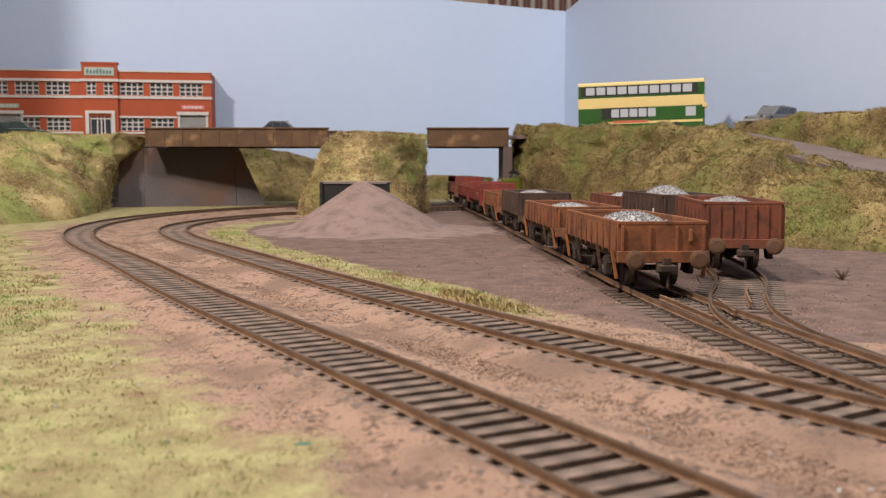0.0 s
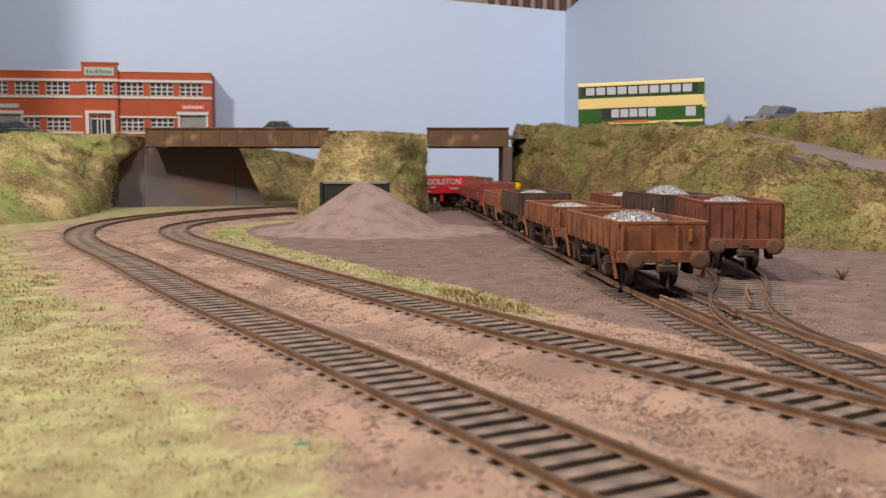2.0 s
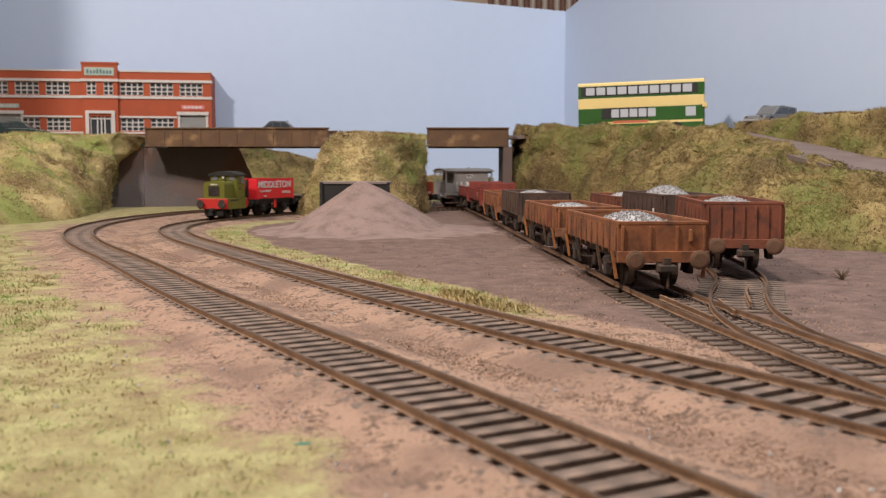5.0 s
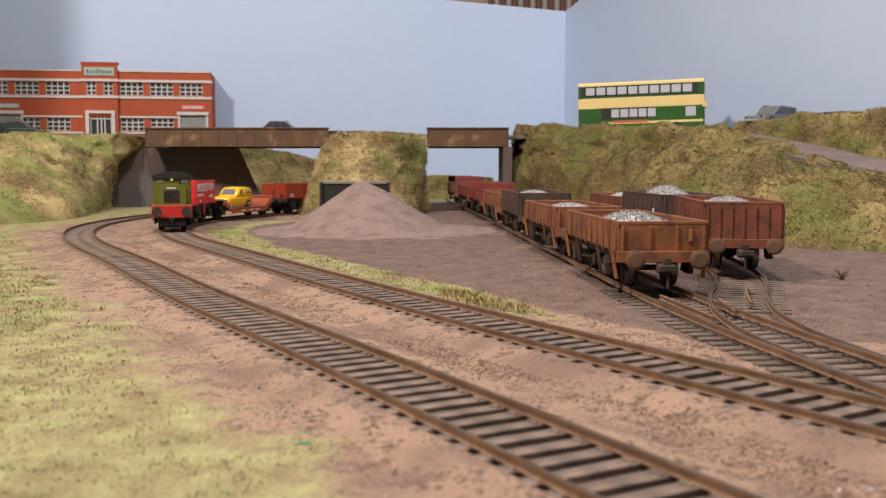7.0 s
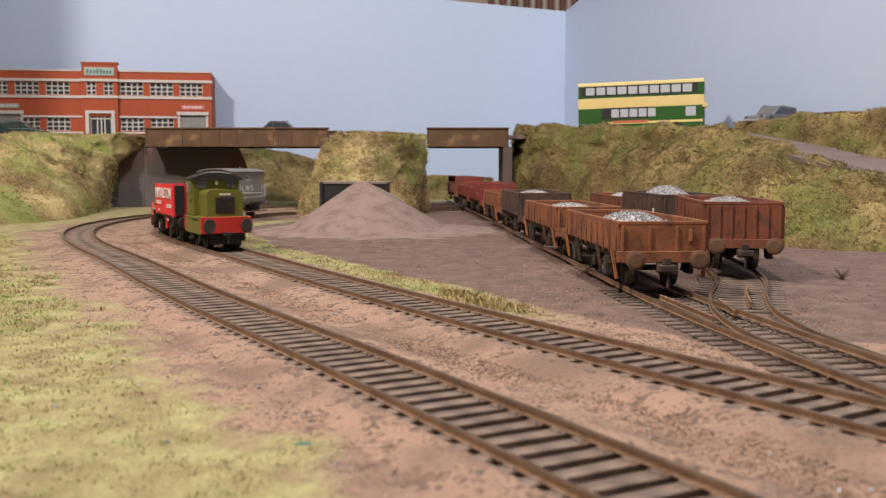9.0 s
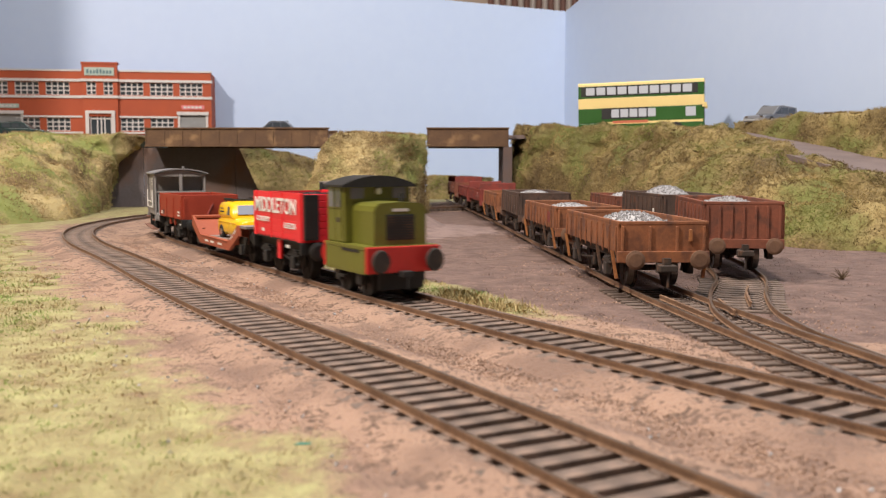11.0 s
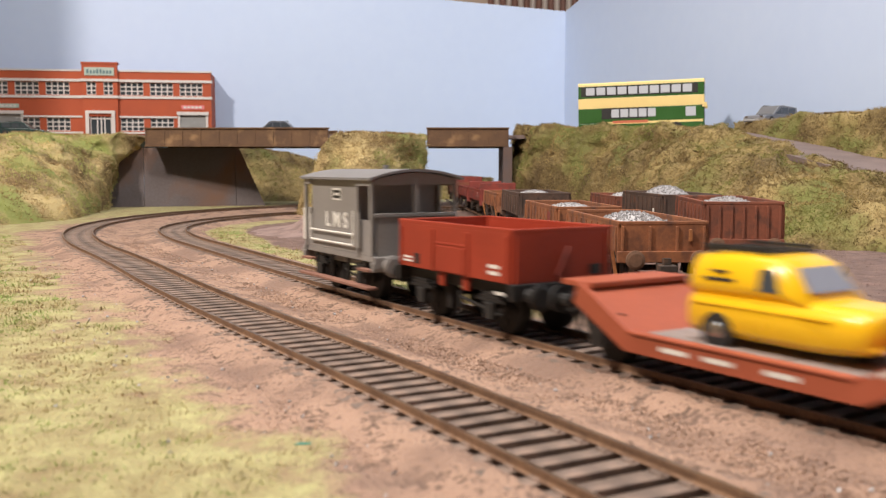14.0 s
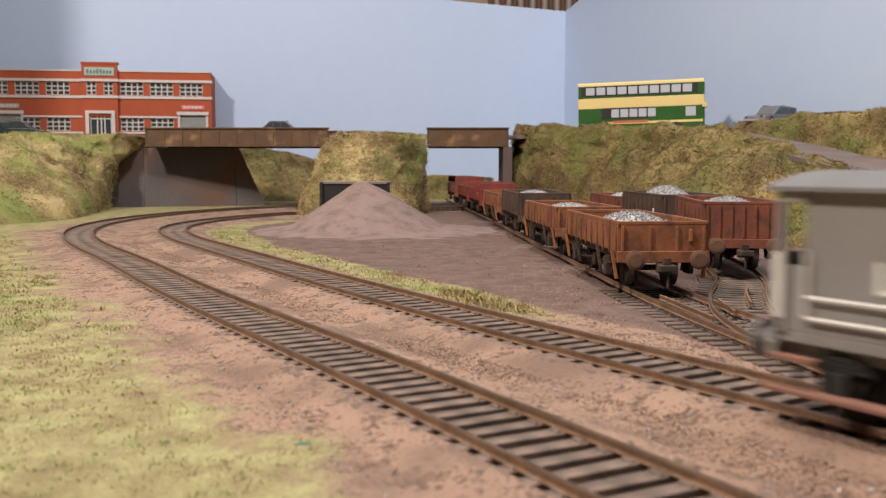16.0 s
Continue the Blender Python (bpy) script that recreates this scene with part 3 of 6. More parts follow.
def build_track(name, line, label, pitch=6.1, sink=0.0, i0=0, i1=None, skip=None):
    global SLEEPER
    SLEEPER = SLEEPER or sleeper_mesh()
    tr = empty(name, label, "railway track", "tracks of the layout")
    ln = line[i0:i1]
    for off in (8.8, -8.8):
        r = part("rail", sweep(ln, off, RAIL_FOOT), M["rail"], tr)
        part("railhead", sweep(ln, off, RAIL_HEAD), M["railtop"], r, "worn bare top of the rail")
    d = np.r_[0, np.cumsum(np.linalg.norm(np.diff(ln[:, :2], axis=0), axis=1))]
    rng = random.Random(len(ln))
    for s in np.arange(pitch / 2, d[-1], pitch):
        x, y, h = (np.interp(s, d, ln[:, k]) for k in range(3))
        if skip and skip(x, y):
            continue
        ob = new("sleeper", SLEEPER)
        ob.parent = tr
        ob.matrix_world = pose(x * MM, y * MM, (rng.uniform(-0.15, 0.05) - sink) * MM, 0, 0, math.degrees(h) + rng.uniform(-1.5, 1.5))
    return tr


def ballast_shoulder(line, label):
    """A low bank of grains on either side of a track, half burying the sleeper ends."""
    prof = [(9.8, -0.9), (10.1, 0.8), (11.3, 1.22), (12.6, 1.32), (14.0, 1.34), (15.4, 1.22), (17.2, 0.85), (20.0, 0.1), (24.0, -1.2)]
    # Dark strip: the shade between sleepers is put into the bed's colour.
    bed = sweep(line, 0, [(-10.3, -1.2), (10.3, -1.2), (10.3, 0.1), (-10.3, 0.1)])
    tagged(part("track_bed", bed, M["bed"]), "track bed, dark with the sleeper gaps' shade put in its colour", "ballast", kind="structure")
    for side in (-1, 1):
        vs = []
        for x, y, h in line:
            for o, z in prof:
                px, py = x - math.sin(h) * o * side, y + math.cos(h) * o * side
                k = 0.55 * noise.noise((px * 0.28, py * 0.28, 7)) + 0.45 * noise.noise((px * 0.7, py * 0.7, 3))
                vs.append((px, py, z + k * (0.9 if o > 10.5 else 0.2)))
        w = len(prof)
        fs = [(i * w + j, i * w + j + 1, (i + 1) * w + j + 1, (i + 1) * w + j) for i in range(len(line) - 1) for j in range(w - 1)]
        tagged(raw("ballast_shoulder", vs, fs, M["ground"], smooth=True), label, "ballast", kind="structure")


def build_tracks():
    ballast_shoulder(main_line[int((BACK - 640) / LINE_DS):int((BACK + 420) / LINE_DS)], "brown sifted ballast bank beside the main curve")
    ballast_shoulder(loop_line[int(160 / LINE_DS):], "brown sifted ballast bank beside the outer curve")
    build_track("main_track", main_line, "rusty model railway track on dark sleepers, main curve", i0=int((BACK - 1140) / LINE_DS), i1=int((BACK + 560) / LINE_DS))
    build_track("loop_track", loop_line, "rusty model railway track on dark sleepers, outer curve", i0=0, i1=None)
    build_track("siding_track", siding_a, "siding track with weathered sleepers under parked wagons", sink=1.05, skip=lambda x, y: y > 345)
    build_track("branch_siding_track", siding_b, "curved siding track leaving the points", sink=0.95, skip=lambda x, y: y < 286 or y > 376)
    # check rails and the crossing nose of the points
    pt = empty("points", "frog and check rails of the siding points", "railway points")
    at(pt, 0, 0, 0)
    part("check_rail", sweep(smooth_line([(94.9, 288.4), (101.2, 312.2), (107.0, 328.2)]), 0, RAIL_FOOT), M["rail"], pt)
    part("check_rail", sweep(smooth_line([(75.0, 259.1), (72.9, 281.6), (70.7, 304.3)]), 0, RAIL_FOOT), M["rail"], pt)
    part("frog", sweep(smooth_line([(84.5, 270.5), (85.5, 281.8), (87.0, 295.3)]), 0, RAIL_FOOT), M["rail"], pt)


build_ground()
build_shell()
build_hills()
build_bridges()
build_tracks()

# ---- rolling stock ----
# Vehicles point along +x; z is counted from the rail top.


def wheelset(parent, x, r=6.2, paint="gear"):
    bm = bmesh.new()
    for s in (-1, 1):
        y = s * 7.6
        tube(bm, (0, y - 1.2, 0), (0, y + 1.2, 0), r, seg=20)
        tube(bm, (0, y - s * 1.2, 0), (0, y - s * 1.9, 0), r + 0.7, seg=20)
        tube(bm, (0, y + s * 1.1, 0), (0, y + s * 1.6, 0), r * 0.3, seg=10)
        for k in range(4):
            a = k * math.pi / 2
            tube(bm, (r * 0.55 * math.cos(a), y + s * 1.0, r * 0.55 * math.sin(a)), (r * 0.55 * math.cos(a), y + s * 1.45, r * 0.55 * math.sin(a)), r * 0.16, seg=6)
    tube(bm, (0, -8, 0), (0, 8, 0), 1.0, seg=8)
    ws = part("wheelset", bm, M[paint], parent)
    ws.matrix_basis = pose(x * MM, 0, r * MM)
    t = bmesh.new()
    for s in (-1, 1):
        tube(t, (0, s * 7.6 - 1.0, 0), (0, s * 7.6 + 1.0, 0), r + 0.05, seg=20)
    part("tread", t, M["steel" if paint == "gear" else paint], ws, "worn wheel treads")
    return ws


def running_gear(v, length, base, solebar="gear", head="gear", bar_z=(10.5, 13.5), half=11.5, buf="gear", paint="gear"):
    """Solebars, headstocks, buffers, couplings, axle guards and brakes. Returns the wheelsets."""
    L = length / 2
    for s in (-1, 1):
        part("solebar", bx(-L, L, s * half - 0.7, s * half + 0.7, bar_z[0], bar_z[1], bev=0.15), M[solebar], v)
        hs = part("headstock", bx(s * L - 0.9, s * L + 0.9, -15.5, 15.5, bar_z[0] - 0.6, bar_z[1] + 0.1, bev=0.2), M[head], v)
        for y in (-10.7, 10.7):
            b = part("buffer", tube(bmesh.new(), (s * (L + 0.9), y, 10.9), (s * (L + 5.2), y, 10.9), 1.7, 1.2), M[head], v)
            part("buffer_head", tube(tube(bmesh.new(), (s * (L + 5.2), y, 10.9), (s * (L + 6.0), y, 10.9), 3.2, 3.2, 18), (s * (L + 6.0), y, 10.9), (s * (L + 6.3), y, 10.9), 3.2, 2.2, 18), M[buf], b)
        cp = part("coupling", box(box(bmesh.new(), s * (L + 1) - 2, s * (L + 1) + 2, -2.2, 2.2, 6.2, 9.4, bev=0.2), s * (L + 5.0) - 2.6, s * (L + 5.0) + 2.6, -2.9, 2.9, 7.2, 9.2, bev=0.2), M[paint], v)
        part("hook", box(tube(bmesh.new(), (s * (L + 6.6), 0, 8), (s * (L + 6.2), 0, 2.0), 0.5, seg=6), s * (L + 4.5) - 1.2, s * (L + 4.5) + 1.2, -1.2, 1.2, 9.2, 11.4), M[paint], cp)
    sets = []
    for x in (-base / 2, base / 2):
        sets.append(wheelset(v, x, paint=paint))
        for s in (-1, 1):
            y = s * (half + 0.9)
            ag = part("axle_guard", prism(bmesh.new(), [(x - 5.5, bar_z[0]), (x + 5.5, bar_z[0]), (x + 2.2, 4.2), (x - 2.2, 4.2)], y - 0.35, y + 0.35), M[paint], v)
            part("axlebox", bx(x - 1.9, x + 1.9, y - 0.2, y + s * 2.2, 4.0, 8.2, bev=0.3), M[paint], ag)
            sp = bmesh.new()
            for k in range(3):
                box(sp, x - 6 + 1.4 * k, x + 6 - 1.4 * k, y + s * 0.2, y + s * 1.6, 8.3 + 0.75 * k, 8.95 + 0.75 * k)
            part("leaf_spring", sp, M[paint], ag)
    for s in (-1, 1):
        y = s * (half + 0.3)
        part("brake_lever", tube(tube(bmesh.new(), (0, y, 7.5), (base / 2 + 4, y + s * 1.5, 5.2), 0.45, seg=6), (0, y, 9.0), (0, y, 4.5), 0.7, seg=6), M[paint], v)
        for x in (-base / 2 + 7.6, base / 2 - 7.6):
            part("brake_shoe", bx(x - 0.9, x + 0.9, s * 8.6 - 1.0, s * 8.6 + 1.0, 3.0, 9.5, bev=0.2), M[paint], v)
    return sets


def open_box(v, length, width, z0, z1, m, wall=1.0, ribs=0, end_ribs=0, rim=0.0, rib_w=1.4, rib_d=1.2, taper=0.0, rib_mat=None, rib_drop=0.0):
    """Floor, sides, ends, ribs and a top rim of an open wagon body."""
    L, W = length / 2, width / 2
    part("floor", bx(-L, L, -W, W, z0 - 0.1, z0 + 1.2), M[m], v)
    for s in (-1, 1):
        side = part("side", bx(-L, L, s * W - wall / 2, s * W + wall / 2, z0, z1, bev=0.15), M[m], v)
        end = part("end", bx(s * L - wall / 2, s * L + wall / 2, -W + wall / 2, W - wall / 2, z0, z1 - 0.05, bev=0.15), M[m], v)
        for i in range(ribs):
            x = -L + 1.2 + (2 * L - 2.4) * i / (ribs - 1)
            pr = [(s * (W + wall / 2), z1 - 0.8), (s * (W + wall / 2 + rib_d * 0.75), z1 - 1.0), (s * (W + wall / 2 + rib_d), z0 + 1), (s * (W + wall / 2 + 0.3), z0 - rib_drop)]
            part("rib", prism(bmesh.new(), pr, x - rib_w / 2, x + rib_w / 2, "x"), M[rib_mat or m], side)
        for i in range(end_ribs):
            y = -W + 1.0 + (2 * W - 2.0) * i / (end_ribs - 1)
            part("rib", bx(min(s * (L + wall / 2), s * (L + wall / 2 + rib_d)), max(s * (L + wall / 2), s * (L + wall / 2 + rib_d)), y - rib_w / 2, y + rib_w / 2, z0 + 0.2, z1 - 0.6, bev=0.12), M[rib_mat or m], end)
        if rim:
            part("rim", bx(-L - rim, L + rim, s * W - rim, s * W + rim, z1 - 0.2, z1 + 1.1, bev=0.25), M[m], side)
            part("rim", bx(s * L - rim, s * L + rim, -W + rim, W - rim, z1 - 0.25, z1 + 1.05, bev=0.25), M[m], end)


def load_heap(name, label, length, width, z0, peak, material, count, size, seed, humps=((0, 1.0),), keyed=False):
    """A heap of loose lumps with an uneven top, as one thing."""
    rng = np.random.default_rng(seed)
    e = empty(name, label, "load")
    nx, ny = 36, 18
    vs, fs = [], []

    def h(x, y):
        e_ = (1 - (2 * y / width) ** 2)
        return z0 + sum(peak * k * math.exp(-((x - c) / (length * 0.24)) ** 2) for c, k in humps) * max(e_, 0) ** 0.8 + 0.4 * noise.noise((x * 0.4, y * 0.4, seed))
    for j in range(ny + 1):
        for i in range(nx + 1):
            x, y = -length / 2 + length * i / nx, -width / 2 + width * j / ny
            vs.append((x, y, h(x, y)))
    fs = [(j * (nx + 1) + i, j * (nx + 1) + i + 1, (j + 1) * (nx + 1) + i + 1, (j + 1) * (nx + 1) + i) for j in range(ny) for i in range(nx)]
    raw("bed", vs, fs, M[material], e, True)
    octa = np.array([(1, 0, 0), (0, 1, 0), (-1, 0, 0), (0, -1, 0), (0, 0, 1), (0, 0, -1)], float)
    of = np.array([(0, 1, 4), (1, 2, 4), (2, 3, 4), (3, 0, 4), (1, 0, 5), (2, 1, 5), (3, 2, 5), (0, 3, 5)])
    V, F = [], []
    for k in range(count):
        x, y = rng.uniform(-length / 2 + 1, length / 2 - 1), rng.uniform(-width / 2 + 1, width / 2 - 1)
        a = octa * rng.uniform(0.5, 1.0, 3) * size * rng.uniform(0.6, 1.3) + rng.normal(0, size * 0.14, (6, 3))
        q = np.array(Euler(rng.uniform(0, 6, 3)).to_matrix())
        V.append(a @ q.T + (x, y, h(x, y) + size * 0.2))
        F.append(of + 6 * k)
    ob = raw("loose_stone", np.vstack(V), np.vstack(F), M[material], e)
    tagged(ob, kind="stuff")
    return e


def place_on(thing, line, d, extra=0.0):
    """Set a vehicle on a line at the plan distance y = d, facing along it."""
    i = int(np.argmin(abs(line[:, 1] - d)))
    x, y, h = line[i]
    at(thing, x, y, RAIL_TOP + extra, math.degrees(h))


def tippler(m="rust", length=89, z0=15.6, z1=22.3, ribs=10, patch=None):
    v = empty("ballast_wagon", "", "wagon", "parked wagons on the sidings")
    open_box(v, length, 29.4, z0 - 2.6, z1, m, 1.0, ribs, 4, 0.6, 0.9, 0.75, rib_mat=m, rib_drop=1.0)
    running_gear(v, length + 1, length * 0.62, "gear", m, (10.2, 13.3), 12.5, "bufbrown")
    L = length / 2
    for s in (-1, 1):
        for x, paint in ((-L + 3.2, "orange"), (-L * 0.42, "gear"), (L * 0.42, "gear"), (L - 3.2, "orange")):
            part("brace", prism(bmesh.new(), [(s * 15.8, z0 - 2.4), (s * 16.8, z0 - 2.0), (s * 15.2, 4.0), (s * 14.2, 4.0)], x - 0.6, x + 0.6, "x"), M[paint], v, "orange rusted brace" if paint == "orange" else "")
        lamp = part("lamp_bracket", bx(s * (L + 1.2) - 0.5, s * (L + 1.2) + 0.5, -9.6, -8.4, z0 + 1.0, z0 + 5.0, bev=0.2), M["orange"], v, "orange lamp bracket")
    if patch:
        for s in (-1, 1):
            part("panel_patch", bx(-L * 0.75, -L * 0.55, s * 15.3 - 0.2, s * 15.3 + 0.2, z0, z1 - 2), M[patch], v, "bright repaint patch")
    return v


def box_wagon(m, length, z1, ribs, end_ribs, group="parked wagons on the sidings", raised=0.0, raised_mat=None):
    v = empty("box_wagon", "", "wagon", group)
    open_box(v, length, 29.4, 13.2, z1, m, 1.0, ribs, end_ribs, 0.6, 0.9, 0.7)
    running_gear(v, length + 1, length * 0.58, "gear", m, (10.2, 13.2), 12.0, "bufbrown")
    if raised:
        for s in (-1, 1):
            part("raised_end", bx(s * (length / 2 - 1) - 0.8, s * (length / 2 - 1) + 0.8, -15, 15, z1, z1 + raised, bev=0.4), M[raised_mat or m], v, "raised red end board")
    for s in (-1, 1):
        part("label_plate", bx(-length * 0.32 - 1.2, -length * 0.32 + 1.2, s * 15.35 - 0.15, s * 15.35 + 0.15, 17, 20), M["white"], v, "small white label plate")
    return v


def build_parked():
    spec = [
        (siding_a, 357, tippler("rust"), "rust-brown ribbed ballast wagon with grey stone, foremost on its siding"),
        (siding_a, 475, tippler("rust", patch="redwag"), "rust-brown ballast wagon with a bright red patch"),
        (siding_a, 591, box_wagon("darkwag", 84, 25.5, 8, 4), "blackish brown box wagon with grey stone"),
        (siding_a, 710, tippler("rust", 89), "empty orange-rusted ribbed wagon"),
        (siding_a, 837, box_wagon("redwag", 96, 22.0, 9, 4, raised=6.5, raised_mat="redwag"), "dull red low wagon with raised red end boards"),
        (siding_a, 950, box_wagon("redwag", 96, 22.0, 9, 4), "dull red low wagon, empty"),
        (siding_a, 1092, box_wagon("rust2", 96, 24.0, 9, 4, raised=7.5, raised_mat="redwag"), "brown wagon with raised red end boards under the bridge"),
        (siding_b, 409, box_wagon("rust2", 84, 26.8, 9, 7), "brown high-sided box wagon with stone, foremost on its siding"),
        (siding_b, 521, box_wagon("darkwag", 88, 26.5, 10, 5), "dark brown ribbed box wagon with heaped stone"),
        (siding_b, 634, tippler("rust2", 86), "brown ribbed ballast wagon behind the dark box wagon"),
    ]
    for line, d, v, label in spec:
        place_on(v, line, d)
        tagged(v, label)
    for line, d, z, pk, n, sd, humps in ((siding_a, 357, 18.6, 4.8, 900, 11, ((0, 1.0), (-18, 0.5))), (siding_a, 475, 18.4, 4.8, 700, 12, ((0, 1.0),)), (siding_a, 591, 21.8, 5.2, 600, 13, ((0, 1.0),)),
                                         (siding_b, 409, 23.0, 5.4, 800, 14, ((-5, 1.0),)), (siding_b, 521, 22.0, 7.0, 800, 15, ((0, 1.0), (15, 0.5))), (siding_b, 634, 18.2, 6.4, 500, 16, ((0, 1.0),))):
        ld = load_heap("stone_load", "heaped pale grey stone chips in a wagon", 76, 27, z, pk, "stone", n + 500, 0.62, sd, humps)
        place_on(ld, line, d)


def build_yard():
    h = empty("sand_heap", "conical heap of fine mauve-brown sand", "heap")
    at(h, -59.5, 675, 0)
    vs, fs = [], []
    K, R = 64, 26
    for r in range(R + 1):
        for k in range(K):
            a = 2 * math.pi * k / K
            t = r / R
            rad = 62 * t
            x, y = rad * math.cos(a) * (0.92 if math.cos(a) < 0 else 1.12), rad * math.sin(a) * 1.2
            z = 35.8 * (1 - math.sqrt(t * t * 0.97 + 0.004)) ** 1.08 * (1 if t < 1 else 0) - 1.5 * t
            z += 0.9 * noise.noise((x * 0.07, y * 0.07, 2)) * t + 0.35 * noise.noise((x * 0.3, y * 0.3, 4))
            z += 11 * math.exp(-((x - 26) / 24) ** 2 - ((y + 14) / 22) ** 2) * (1 - t) * 0.5
            vs.append((x, y, z))
    fs = [(r * K + k, r * K + (k + 1) % K, (r + 1) * K + (k + 1) % K, (r + 1) * K + k) for r in range(R) for k in range(K)]
    raw("cone", vs, fs, M["heap"], h, True)
    vs = []
    for k in range(48):
        a = 2 * math.pi * k / 48
        for j in range(7):
            t = j / 6
            w = 1 + 0.12 * noise.noise((math.cos(a) * 2, math.sin(a) * 2, 3))
            x, y = (40 + 58 * t * w) * math.cos(a) + 14 * t, (42 + 52 * t * w) * math.sin(a)
            vs.append((x, y, 5.5 * (1 - t) ** 1.6 - 1.0 * t + 0.35 * noise.noise((x * 0.09, y * 0.09, 6))))
    fs = [(k * 7 + j, ((k + 1) % 48) * 7 + j, ((k + 1) % 48) * 7 + j + 1, k * 7 + j + 1) for k in range(48) for j in range(6)]
    tagged(raw("spilled_apron", vs, fs, M["heap"], h, True), "thin spread of sand round the foot")
    b = empty("loading_bin", "black open-topped bin with a pale rim behind the sand heap", "bin")
    at(b, -71, 772, 0, 0)
    part("body", prism(bmesh.new(), [(-25, 0), (25, 0), (27, 31), (-27, 31)], -11, 11), M["black"], b)
    part("rim", bx(-28.5, 28.5, -12, 12, 31.05, 33.0, bev=0.3), M["deck"], b, "pale grey rim")
    for x in (-27, 27):
        part("post", bx(x - 1.2, x + 1.2, -13, -11.05, 0, 32.5, bev=0.2), M["black"], b)


build_parked()
build_yard()

# ---- the moving train ----
VEHICLES = []  # thing, wheelsets, wheel radius, place behind the leading beam, half wheelbase, lift


def enroll(v, sets, r, behind, half, lift=0.0):
    VEHICLES.append((v, sets, r, behind, half, lift))
    return v


def proportion(v, sx, sy, sz):
    """Bring a vehicle's body to its true proportions; the wheelsets keep theirs."""
    f = Matrix.Diagonal((sx, sy, sz, 1))
    for ob in v.children_recursive:
        if ob.name.split(".")[0] == "wheelset":
            ob.location.x *= sx
        elif ob.name.split(".")[0] != "tread":
            ob.data.transform(f)


def arch(width, z0, rise, k=14):
    """Points of a roof curve across y."""
    return [(-width / 2 + width * i / k, z0 + rise * (1 - (2 * i / k - 1) ** 2)) for i in range(k + 1)]


